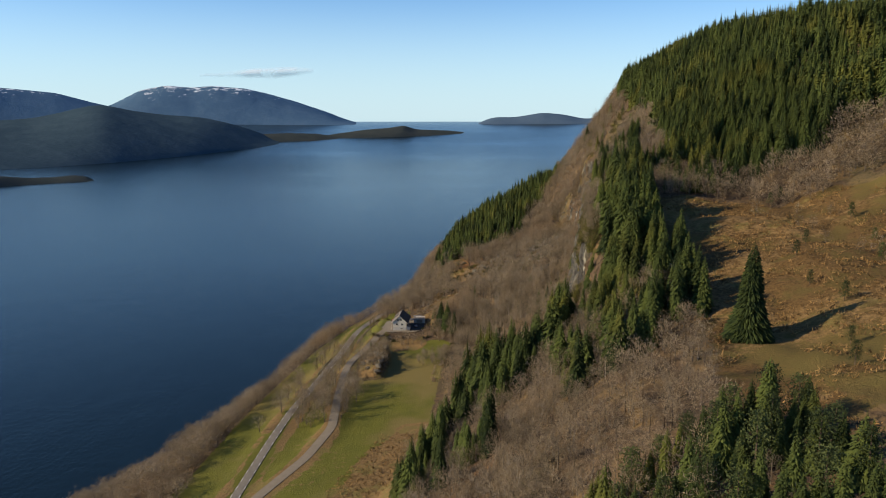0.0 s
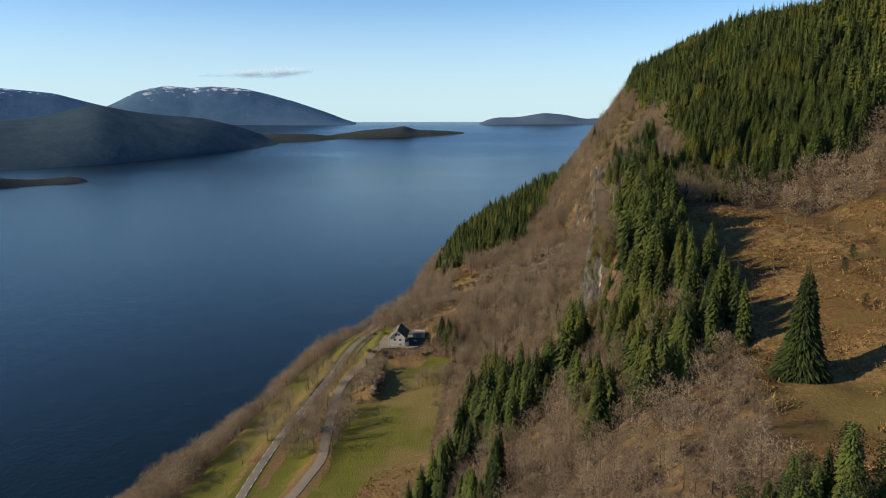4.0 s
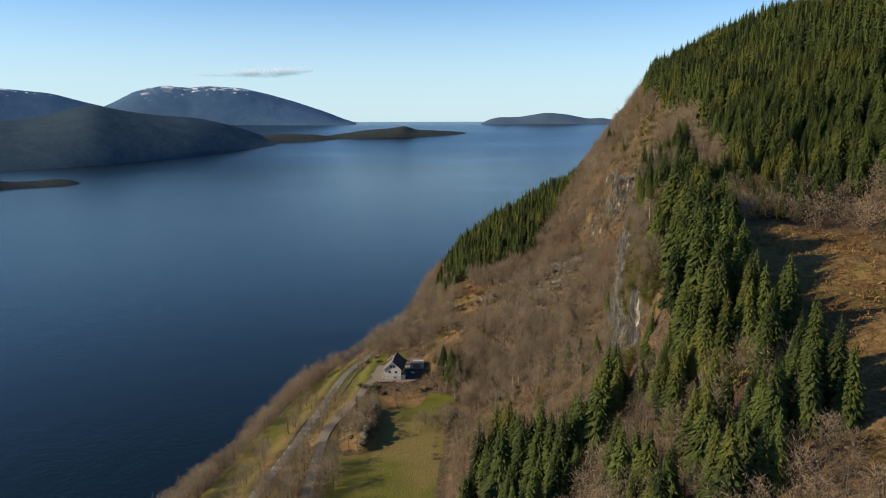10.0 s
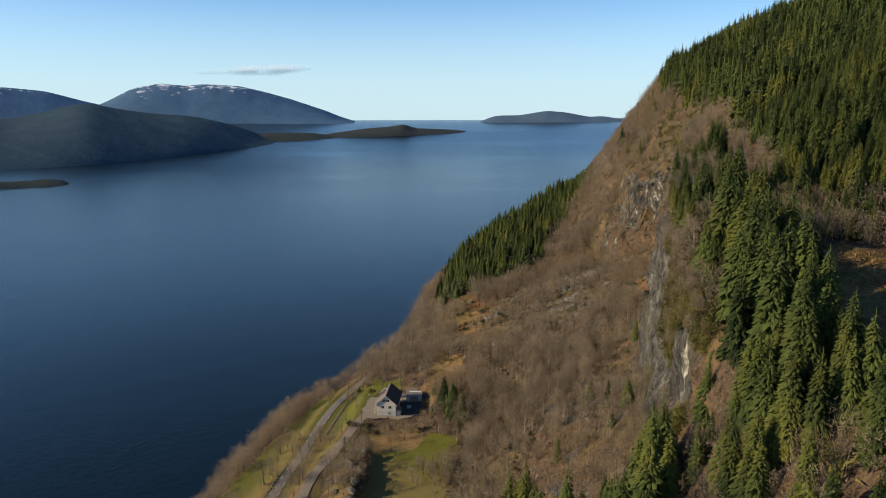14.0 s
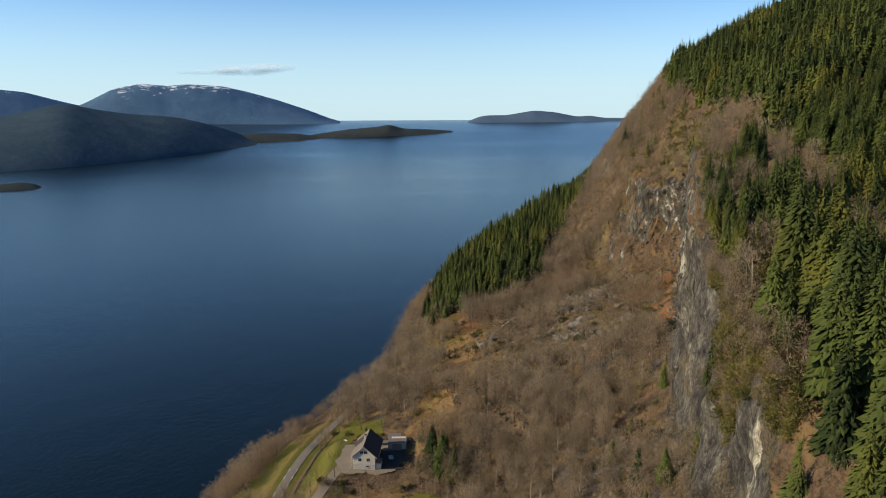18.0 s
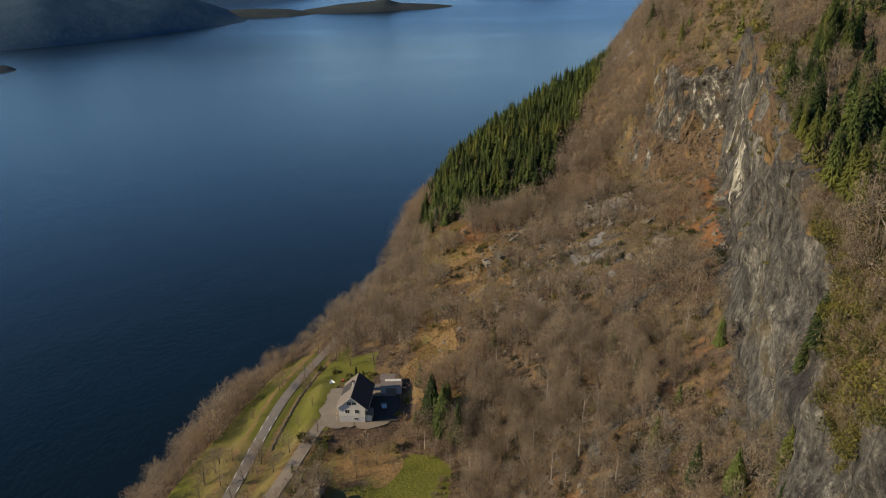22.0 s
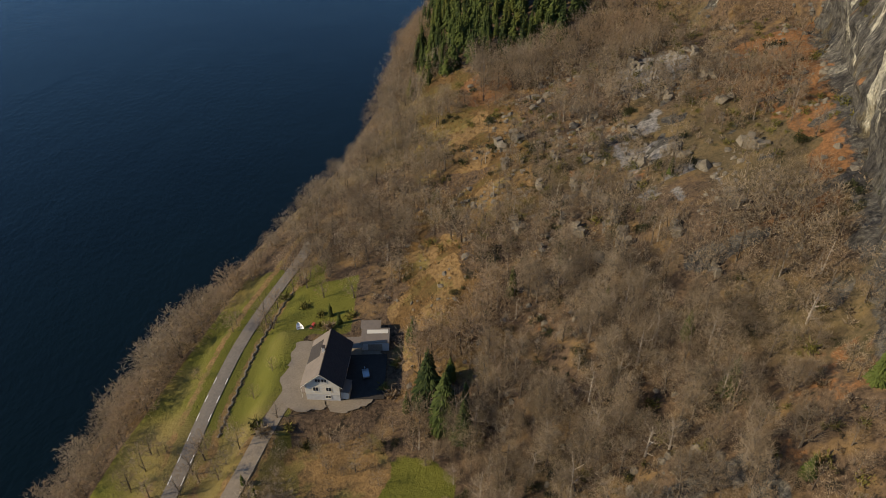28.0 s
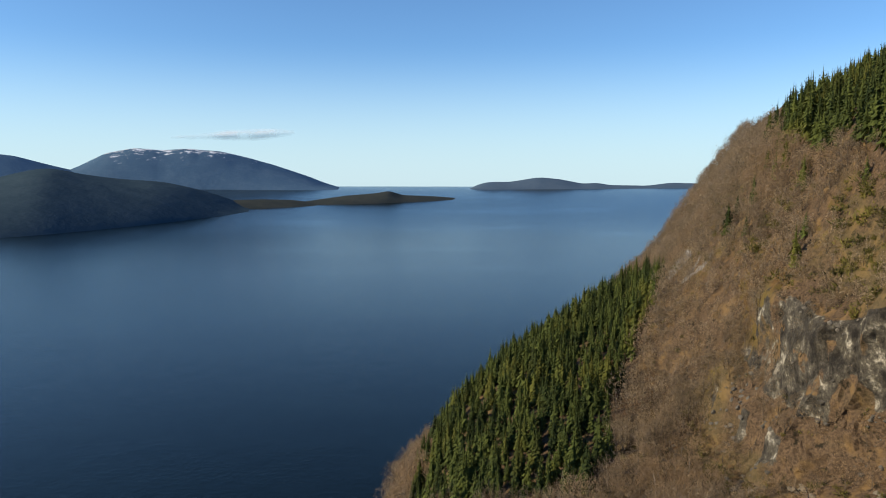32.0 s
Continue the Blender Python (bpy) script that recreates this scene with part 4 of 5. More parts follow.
def bald(x, y):
    """Open ground on the slope: scree, bracken, old terraces, the bank behind the house."""
    o = smooth(1 - ((x - 76) / 14) ** 2 - ((y - 528) / 12) ** 2, 0, 0.4) + smooth(1 - ((x - 106) / 14) ** 2 - ((y - 514) / 18) ** 2, 0, 0.4)
    o = o + smooth(1 - ((x - 11) / 18) ** 2 - ((y - 536) / 60) ** 2, 0, 0.4) * (wave(x, y, 12, 51) < 0.35) + smooth(1 - ((x + 0) / 13) ** 2 - ((y - 446) / 24) ** 2, 0, 0.4) + smooth(1 - ((x + 8) / 4) ** 2 - ((y - 422) / 16) ** 2, 0, 0.4)
    o = o + 0.6 * smooth(1 - ((x - 62) / 13) ** 2 - ((y - 468) / 46) ** 2, 0, 0.5)
    return np.clip(o + (0.25 + 0.75 * smooth(y, 400, 450)) * (0.7 * (wave(x, y, 17, 52) > 0.22) + 0.5 * (wave(x, y, 8, 53) > 0.5)), 0, 1)


places = []


def sow(kind, pts, lo, hi, protos, drift=0.0, first=0):
    x, y, z = pts
    s = (lo + (hi - lo) * rng.random(len(x))) * (1 + drift * wave(x, y, 24, 71))
    places.extend((kind, *p) for p in zip(x, y, z, s, rng.random(len(x)) * 6.28, rng.integers(first, protos, size=len(x))))


# bare trees rooted on the ledges of the rock face
sow("bare", rooted(170, lambda x, y, z, u: (y > 284) & (y < 400) & (u > 4.3) & (u < 5.05) & (ledges(u, y, z) > 0.5) & (wave(y, z, 9, 98) < 0.25), 34), 0.3, 0.7, 9)
# tall bare grove below the far spruces
sow("bare", sown(18, 86, 550, 616, 4.2, lambda x, y, u: (y < 600 - 0.2 * x + 8 * wave(x, y, 9, 116)) & (y > 562 + 14 * wave(x, y, 13, 123)) & ~farwood(x, y, u) & chance(x, 0.85)), 0.7, 1.4, 9)
# tall bare trees beside the house and its bank
sow("bare", sown(-4, 44, 384, 436, 4.2, lambda x, y, u: (wave(x, y, 12, 121) > -0.3) & (np.hypot(x - 3, y - 406) > 6) & (bald(x, y) < 0.9)), 0.9, 1.35, 9)
# thicket at the field's corner
sow("bare", sown(-12, 6, 357, 373, 2.6, lambda x, y, u: chance(x, 0.6)), 0.4, 0.75, 9)
# tall spruces below the meadow's edge
sow("tall", sown(48, 82, 198, 266, 5.2, lambda x, y, u: (u > 4.3) & (u < 5.1) & (wave(x, y, 12, 122) > 0.1)), 0.9, 1.4, 6)
# spruces: hill forest, far point, edges
sow("spruce", sown(90, 400, 318, 720, 4.0, hillwood), 0.62, 1.12, 7, 0.2)
sow("spruce", sown(-25, 215, 580, 860, 5.2, lambda x, y, u: farwood(x, y, u) & (u > 2.75)), 0.6, 1.05, 7, 0.2)
sow("spruce", sown(-25, 215, 580, 860, 4.6, lambda x, y, u: farwood(x, y, u) & (u <= 2.75)), 0.45, 0.85, 7, 0.2)
sow("tall", sown(-20, 120, 196, 258, 4.8, edgewood), 0.7, 1.3, 6, 0.2)
sow("tall", sown(-20, 120, 258, 364, 4.8, edgewood), 1.05, 1.75, 6, 0.15)
sow("tall", sown(28, 76, 90, 142, 4.8, lambda x, y, u: nearwood(x, y, u) & (wave(x, y, 8, 115) > -0.4)), 0.45, 0.95, 6)
sow("tall", sown(40, 130, 180, 520, 9, lambda x, y, u: (u > 4.2) & (u < 5.6) & chance(x, 0.16) & ((y > 330) | (u < 4.9))), 0.3, 0.75, 6)
sow("tall", sown(5, 90, 290, 480, 13, lambda x, y, u: (u > 3.1) & (u < 3.98) & chance(x, 0.10)), 0.25, 0.6, 6)
# bare trees: the slope, the shore, above the rock, the far flank
sow("bare", sown(-10, 130, 150, 606, 4.1, lambda x, y, u: ~farwood(x, y, u) & (u > 3.0) & (u < 4.03 - 0.12 * smooth(y, 385, 410)) & (rng.random(len(x)) > 0.97 * bald(x, y)) & ~((u < 3.35) & edgewood(x, y, u)) & (np.hypot(x - 3, y - 410) > 9)), 0.45, 1.1, 9, 0.35)
sow("bare", sown(-30, 300, 598, 1000, 4.0, lambda x, y, u: (u > 1.1) & (u < 6.2) & ~farwood(x, y, u) & ~hillwood(x, y, u) & ((y < 800) | (u < 2.5) | chance(x, 0.5))), 0.7, 1.25, 9, 0.2)
sow("shore", sown(-200, 20, 100, 480, 4.0, lambda x, y, u: (u > 1.12) & (u < 1.97 + 0.05 * wave(x, y, 15, 61) + 0.25 * (1 - smooth(y, 225, 275)) * (0.6 + wave(x, y, 18, 64)))), 0.7, 1.2, 5, 0.25)
sow("bare", sown(-86, -40, 228, 372, 4.4, lambda x, y, u: (np.minimum(to_road(MAINROAD, x, y)[0], to_road(DRIVE, x, y)[0]) < 9) & ((y > 292) | (x < np.interp(y, MAINROAD[0], MAINROAD[1]) - 3)) & chance(x, 0.34 + 0.9 * wave(x, y, 22, 62))), 0.7, 1.4, 9)
sow("bare", sown(-78, -40, 366, 470, 5.0, lambda x, y, u: (to_road(MAINROAD, x, y)[0] < 8) & chance(x, 0.30 + 0.4 * wave(x, y, 15, 65))), 0.4, 0.9, 9)
sow("bare", sown(55, 190, 225, 720, 4.4, lambda x, y, u: (u > 4.9) & (u < 6.1) & ~hillwood(x, y, u) & (~edgewood(x, y, u) | chance(x, 0.7)) & ((y > 338) | (u < 5.16)) & chance(x, 0.75)), 0.5, 1.0, 9, 0.2)
sow("bare", sown(20, 90, 215, 335, 4.4, lambda x, y, u: (u > 3.98) & (u < 4.92) & ~edgewood(x, y, u) & (wave(x, y, 12, 67) > -0.55)), 0.55, 1.15, 9, 0.2)
sow("tall", sown(20, 90, 205, 300, 6.4, lambda x, y, u: (u > 3.3) & (u < 4.9) & (wave(x, y, 15, 68) > 0.25 - 0.35 * (u > 4.1))), 0.55, 1.2, 6, 0.15)
sow("spruce", sown(70, 170, 322, 470, 5.0, lambda x, y, u: (u > 5.22 + 0.1 * wave(x, y, 12, 69)) & ~hillwood(x, y, u) & (y > 330 + 0.12 * (x - 140)) & (wave(x, y, 14, 70) > -0.3 + 0.9 * smooth(y, 345, 385))), 0.6, 1.25, 7, 0.2)
sow("bare", sown(90, 165, 512, 620, 4.2, lambda x, y, u: (u > 3.95) & (u < 5.0) & (wave(x, y, 12, 38) > 0.0 - 0.9 * smooth(y, 565, 590))), 0.3, 0.75, 9, 0.2)
sow("spruce", sown(125, 185, 520, 680, 9.5, lambda x, y, u: (u > 4.9) & ~hillwood(x, y, u) & chance(x, 0.35)), 0.5, 1.0, 7)
sow("shore", sown(-90, 25, 470, 640, 4.0, lambda x, y, u: (u > 1.72) & (u < 2.05)), 0.4, 0.8, 5, 0.2)
sow("bare", sown(36, 66, 285, 352, 3.6, lambda x, y, u: (u > 3.5) & (u < 4.25) & chance(x, 0.6)), 0.4, 0.9, 9)
sow("tall", sown(44, 64, 296, 345, 7.0, lambda x, y, u: (u > 3.6) & (u < 4.1) & chance(x, 0.4)), 0.3, 0.75, 6)
sow("tall", sown(60, 115, 296, 440, 5.4, lambda x, y, u: (u > 4.98) & (u < 5.32) & (wave(x, y, 11, 47) > -0.15 + 0.5 * smooth(y, 335, 365))), 0.45, 1.0, 6)
sow("bare", sown(-72, -50, 292, 350, 3.6, lambda x, y, u: (to_road(MAINROAD, x, y)[0] > 4) & chance(x, 0.5 + 0.6 * wave(x, y, 14, 66))), 0.7, 1.2, 9)
sow("bare", sown(-66, -40, 372, 420, 4.4, lambda x, y, u: chance(x, 0.34) & (x < -43)), 0.5, 0.9, 9)
sow("bare", sown(-34, -10, 384, 405, 4.6, lambda x, y, u: chance(x, 0.4)), 0.35, 0.8, 9)
sow("bare", sown(80, 215, 262, 350, 4.4, lambda x, y, u: (u > 5.1) & (y > 305 - 0.45 * (x - 140) + 5 * wave(x, y, 11, 30)) & ~hillwood(x, y, u)), 0.75, 1.4, 9, 0.2)
sow("spruce", sown(95, 300, 318, 372, 4.6, lambda x, y, u: hillwood(x, y, u) & (y < 350 + 0.12 * (x - 140))), 1.0, 1.5, 7)
sow("bare", sown(-45, 40, 466, 610, 4.2, lambda x, y, u: (u > 2.0) & (u < 3.02) & (rng.random(len(x)) > 0.8 * bald(x, y))), 0.6, 1.1, 9)
sow("bare", sown(-48, -26, 338, 402, 3.4, lambda x, y, u: (mound(x, y) > 0.6) & chance(x, 0.7)), 0.4, 0.85, 9)
sow("bare", sown(15, 100, 100, 225, 4.2, lambda x, y, u: (u > 3.1) & (u < 5.02) & ~edgewood(x, y, u) & ~(nearwood(x, y, u) & chance(x, 0.7))), 0.55, 1.05, 9, 0.2)
sow("bare", sown(-10, 12, 368, 412, 3.2, lambda x, y, u: (y > 392 - 1.0 * x) & (np.hypot(x - 3, y - 410) > 8) & chance(x, 0.8)), 0.6, 1.0, 9)
sow("bare", sown(-36, -10, 392, 408, 4.0, lambda x, y, u: chance(x, 0.55)), 0.35, 0.6, 9)
sow("bare", sown(85, 165, 150, 300, 9, lambda x, y, u: (u > 5.1) & (u < 6.3) & chance(x, 0.22) & (wave(x, y, 25, 63) > 0)), 0.4, 0.9, 9)


def apart(kind, order, most):
    """The ones nearest to a stretch of the plan, to stand as trees of their own; the rest stays joined."""
    mine = sorted((p for p in places if p[0] in kind), key=order)
    return mine[:most], mine[most:]


near_spruce, more_spruce = apart(("tall",), lambda p: abs(p[1] - 60) + 0.5 * abs(p[2] - 230), 290)
near_bare, far_bare = apart(("bare",), lambda p: abs(p[1] - 30) + 0.8 * abs(p[2] - 385), 290)
far_spruce = [p[1:] for p in places if p[0] == "spruce"]
dim_bare = [p[1:] for p in far_bare if p[2] > 612 or p[1] > 118]
far_bare = [p[1:] for p in far_bare if not (p[2] > 612 or p[1] > 118)]


def tree_thing(name, trunk, crown, bark, leaves, label, category, group):
    top = thing(name, Matrix(), label, category, group)
    mesh_object("trunk", *trunk, bark, top)
    mesh_object("crown", *crown, leaves, top)
    return top


def plant(protos, spots):
    """Stand copies of the prototypes; the first spot of each takes the prototype itself."""
    used = set()
    for _, x, y, z, s, a, k in spots:
        ob = protos[int(k) % len(protos)]
        m = Matrix.LocRotScale((x, y, z), Euler((0, 0, a)), None)
        if ob.name in used:
            c = copy_thing(ob, m)
        else:
            c = ob
            c.matrix_basis = m
            used.add(ob.name)
        c.scale = (s, s, s)


spruces = [tree_thing("spruce", tube([(0, 0, -1.2), (0, 0, 5), (0, 0, 15)], (0.24, 0.17, 0.03), 5), SPRUCE_NEAR[k], BARK, NEEDLES,
                      "tall dark green spruce with drooping boughs", "spruce", "spruces beside the meadow") for k in range(6)]
near_spruce += [("s", x, y, height(x, y)[0], s, x, k) for x, y, s, k in ((-1, 409, 1.0, 5), (-4.6, 429, 0.5, 5), (2.6, 402, 1.05, 5), (6.5, 398, 0.8, 4), (7, 404, 0.5, 1), (-6, 408, 0.4, 2), (4, 412, 0.45, 3), (60, 322, 0.75, 3), (64, 330, 0.6, 2), (57, 316, 0.5, 5), (68, 372, 0.5, 4), (32, 436, 0.4, 3), (-6, 430, 0.3, 3), (-28, 446, 0.3, 1), (-25, 441, 0.28, 2), (-41, 392, 0.22, 1), (-38, 389, 0.25, 2))]
plant(spruces, near_spruce)
bares = [tree_thing("birch", *BARE_NEAR[k], BIRCH if k == 2 else GREYBARK, TWIGS, "leafless birch with pale bark" if k == 2 else "leafless brown tree with fine bare twigs", "tree", "bare trees on the slope") for k in range(6)]
plant(bares, near_bare)
# trees that stand alone
lone = thing("spruce", pose(83.8, 189.8, 0), "broad solitary dark spruce on the tan meadow", "spruce")
mesh_object("trunk", *tube([(0, 0, -1), (0, 0, 8), (0, 0, 25)], (0.5, 0.3, 0.05), 7), BARK, lone)
mesh_object("crown", *spruce_arrays(rng, 27.5, 4200, 0.205, 0.07, 0.10), NEEDLES, lone)
lone.location.z = height(83.8, 189.8)[0]
pine = tree_thing("pine", tube([(0, 0, -0.8), (0.2, 0, 6), (0, 0.2, 11.5)], (0.24, 0.17, 0.05), 5), pine_arrays(rng, 12.0), BARK, PINE, "bluish green pine with an open crown", "pine", "pines by the meadow")
spots = [("p", x, y, height(x, y)[0], s, 1.7 * x, 0) for x, y, s in ((66, 118, 1.0), (52, 128, 1.1), (70, 134, 0.9), (40, 120, 1.0), (60, 104, 1.1), (44, 136, 0.8), (115, 200, 0.5), (118, 236, 0.45), (104, 176, 0.4), (112, 214, 0.4), (128, 250, 0.45), (96, 160, 0.5), (140, 306, 0.5), (145, 308, 0.45), (150, 262, 0.5), (138, 222, 0.5), (146, 240, 0.4), (128, 188, 0.5), (34, 128, 0.9), (38, 134, 1.0), (46, 116, 0.9), (50, 138, 0.8), (56, 120, 1.05), (62, 128, 0.85), (66, 138, 0.95), (72, 124, 0.8), (58, 136, 0.9), (48, 108, 1.0), (70, 110, 0.9), (42, 110, 0.85))]
plant([pine], spots)
roadside = tree_thing("ash_tree", *bare_arrays(rng, 9.0, 420, 13, 0.42, 0.032, 6), GREYBARK, TWIGS, "dark leafless tree beside the road", "tree", "bare trees along the road")
plant([roadside], [("r", x, y, height(x, y)[0], s, 2.1 * y, 0) for x, y, s in ((-52.3, 401.5, 0.9), (-54.0, 397.7, 0.8), (-55.4, 392.5, 0.75), (-56.2, 383.3, 0.9), (-46.8, 448, 1.0), (-44.5, 446, 0.9), (-36, 408, 0.6), (-44, 418, 0.5), (-40, 424, 0.45), (-66, 405, 0.8), (-68, 396, 0.9), (-67, 388, 0.7), (-31, 455, 0.8), (-22, 452, 0.9), (-37, 462, 0.9), (-76, 318, 0.9), (-64, 300, 0.9), (-60, 318, 0.8), (-56, 338, 0.9), (-62, 332, 0.8), (-79, 290, 0.9))])

# woods that nobody could count
front = [p for p in far_spruce if p[1] < 440 and p[0] < 178]
scatter_mesh("front_spruces", SPRUCE_MID, [(*p[:5], p[5] % 6) for p in front], NEEDLES, "tall green spruces at the front of the hill forest", "forest")
scatter_mesh("spruce_forest", SPRUCE_FAR, [p for p in far_spruce if not (p[1] < 440 and p[0] < 178)], NEEDLES, "dense dark green spruce forest on the hillside", "forest")
scatter_mesh("edge_spruces", SPRUCE_MID, [p[1:] for p in more_spruce], NEEDLES, "tall dark green spruces along the edge of the hill", "forest")
scatter_mesh("wood_trunks", [b[0] for b in BARE_FAR], far_bare, GREYBARK, "grey-brown trunks of leafless wood on the slope", "forest")
scatter_mesh("wood_twigs", [b[1] for b in BARE_FAR], far_bare, TWIGS, "brown haze of leafless twigs on the slope", "forest")
shore_bare = [p[1:] for p in places if p[0] == "shore"]
scatter_mesh("shore_trunks", [b[0] for b in BARE_SHORE], shore_bare, GREYBARK, "grey-brown trunks of leafless trees along the shore", "forest")
scatter_mesh("shore_twigs", [b[1] for b in BARE_SHORE], shore_bare, TWIGS, "rounded brown crowns of leafless trees along the shore", "forest")
scatter_mesh("flank_trunks", [b[0] for b in BARE_DIM], dim_bare, GREYBARK, "grey-brown trunks of leafless wood on the far flank", "forest")
scatter_mesh("flank_twigs", [b[1] for b in BARE_DIM], dim_bare, TWIGS, "brown haze of leafless twigs on the far flank", "forest")
pale_ones = [(x + 1.3, y, z, s * 1.05, a, k) for x, y, z, s, a, k in far_bare[::13]]
scatter_mesh("birch_trunks", [b[0] for b in BARE_FAR], pale_ones, BIRCH, "pale birch stems among the brown trees", "forest")


def scattered(name, protos, pts, lo, hi, material, label, category, lift=0.0):
    x, y, z = pts
    s = lo + (hi - lo) * rng.random(len(x)) ** 2
    scatter_mesh(name, protos, list(zip(x, y, z, s, rng.random(len(x)) * 6.28, rng.integers(len(protos), size=len(x)))), material, label, category, lift)


# undergrowth, stones and tussocks
scattered("outcrop_scrub", SHRUBS, sown(90, 150, 512, 605, 3.4, lambda x, y, u: (u > 3.9) & (u < 5.2) & (wave(x, y, 8, 99) > 0.1)), 0.9, 3.0, SHRUB, "olive scrub on the broken rocky outcrop", "scrub")
scattered("flank_scrub", BUSHES, sown(95, 200, 590, 760, 4.2, lambda x, y, u: (u > 4.0) & (u < 5.9) & (wave(x, y, 14, 96) > 0.05)), 0.8, 2.8, SHRUB, "dark olive scrub on the far flank", "scrub")
# evergreens, packed closer at low y to stand in for dense shadows
scattered("dark_thicket", BUSHES, sown(-8, 115, 330, 600, 3.0, lambda x, y, u: (u > 2.95) & (u < 4.03) & (wave(x, y, 9, 101) + 0.6 * wave(x, y, 4, 102) > 0.62 - 0.3 * (1 - smooth(y, 430, 470)))), 0.8, 3.0, HOLLY, "dark evergreen thickets and ivy on the slope", "scrub")
scattered("dark_clefts", SHRUBS, sown(95, 135, 516, 600, 2.6, lambda x, y, u: (u > 3.95) & (u < 5.0) & (wave(x, y, 5, 103) > 0.45)), 0.6, 2.0, HOLLY, "dark growth in clefts of the outcrop", "scrub")
scattered("ledge_scrub", BUSHES, rooted(520, lambda x, y, z, u: (y > 284) & (y < 400) & (u > 4.2) & (u < 5.06) & (ledges(u, y, z) > 0.5) & (wave(y, z, 10, 98) > -0.35), 31), 0.9, 3.4, SHRUB, "olive bushes on ledges of the rock face", "scrub", -0.3)
scattered("face_scrub", BUSHES, rooted(90, lambda x, y, z, u: (y > 360) & (y < 505) & (u > 4.25) & (u < 5.0) & (wave(y, z, 8, 112) > 0.45), 32), 0.5, 1.5, SHRUB, "small olive bushes in cracks of the rock face", "scrub", -0.2)
scattered("outcrop_blocks", STONES, rooted(260, lambda x, y, z, u: (y > 512) & (y < 600) & (u > 4.05) & (u < 4.85) & (wave(x, y, 9, 113) + 0.5 * wave(y, z, 5, 114) > 0.05), 33), 0.3, 1.5, CRAGROCK, "broken grey blocks on the rocky outcrop", "boulders", -0.3)
scattered("brow_scrub", BUSHES, sown(55, 140, 300, 520, 1.8, lambda x, y, u: (u > 4.84) & (u < 5.08) & (wave(x, y, 10, 97) > -0.3)), 1.0, 3.2, SHRUB, "olive bushes leaning over the edge of the rock face", "scrub")
scattered("juniper_scrub", SHRUBS, sown(50, 190, 240, 640, 3.2, lambda x, y, u: (u > 4.8) & (u < 5.6) & ((y > 330) | (u < 5.1)) & (wave(x, y, 12, 91) > -0.15 + 0.9 * (u - 5.0))), 1.2, 4.2, SHRUB, "olive green juniper scrub above the rock face", "scrub")
scattered("slope_scrub", SHRUBS, sown(0, 130, 290, 600, 4.4, lambda x, y, u: (u > 3.05) & (u < 4.05) & (wave(x, y, 15, 92) > 0.15)), 0.7, 2.4, SHRUB, "low green scrub on the wooded slope", "scrub")
scattered("brown_scrub", SHRUBS, sown(-60, 130, 330, 610, 3.0, lambda x, y, u: (((u > 2.9) & (u < 4.05)) | (mound(x, y) > 0.4)) & (wave(x, y, 11, 93) > -0.1) & (bald(x, y) < 0.75)), 0.5, 1.8, TWIGS, "low brown leafless scrub and brambles", "scrub")
scattered("meadow_tussocks", TUFTS, sown(70, 190, 130, 330, 1.7, lambda x, y, u: (u > 5.0) & (u < 6.7) & (y < 305 - 0.45 * (x - 140)) & (wave(x, y, 9, 94) > -0.2)), 0.6, 2.0, TUFT, "tufts of dead tan grass on the meadow", "grass", -0.05)
scattered("terrace_tussocks", TUFTS, sown(-20, 45, 430, 600, 1.6, lambda x, y, u: (u > 2.6) & (u < 3.5) & (bald(x, y) > 0.3)), 0.5, 1.4, TUFT, "tufts of dead grass on old terraces", "grass", -0.05)
scattered("bank_tussocks", TUFTS, sown(-13, 16, 408, 476, 1.15, lambda x, y, u: (bald(x, y) > 0.25) & (wave(x, y, 5, 117) > 0.0)), 0.3, 1.0, TUFT, "tufts of dead grass on the bank behind the house", "grass", -0.05)
scattered("bank_stones", STONES, sown(-12, 30, 412, 520, 2.6, lambda x, y, u: (u > 2.7) & (wave(x, y, 7, 118) > 0.15)), 0.2, 1.2, ROCK, "grey stones on the bank behind the house", "boulders", -0.15)
scattered("bank_thicket", BUSHES, sown(-10, 36, 396, 520, 2.7, lambda x, y, u: (wave(x, y, 6, 119) + 0.5 * wave(x, y, 14, 120) > 0.3)), 0.6, 2.1, HOLLY, "dark heather and ivy on the bank's rock steps", "scrub", -0.1)
scattered("field_tussocks", TUFTS, sown(-40, 8, 195, 275, 1.5, lambda x, y, u: (u > 2.75) & (u < 3.08)), 0.5, 1.5, TUFT, "tufts of tan grass along the field's edge", "grass", -0.05)
scattered("scree_stones", STONES, sown(55, 95, 500, 545, 1.15, lambda x, y, u: smooth(1 - ((x - 74) / 15) ** 2 - ((y - 522) / 19) ** 2, 0, 0.5) > rng.random(len(x))), 0.15, 1.1, ROCK, "grey scree of broken stones below the rock face", "scree", -0.1)
scattered("slope_stones", STONES, sown(10, 120, 300, 600, 2.4, lambda x, y, u: (u > 3.1) & (u < 4.05) & (wave(x, y, 10, 95) > 0.1)), 0.2, 1.6, ROCK, "grey boulders scattered on the slope", "boulders", -0.2)


# ---- boulders that stand out ----
def boulder(x, y, s, a):
    ob = mesh_object("boulder", *STONES[int(x * 7) % 8], ROCK)
    ob.matrix_basis = Matrix.LocRotScale((x, y, height(x, y)[0] + 0.15 * s), Euler((0.2, 0.1, a)), (s, s, s))
    return tagged(ob, "large grey lichened boulder among scrub", "boulder", "boulders on the slope")


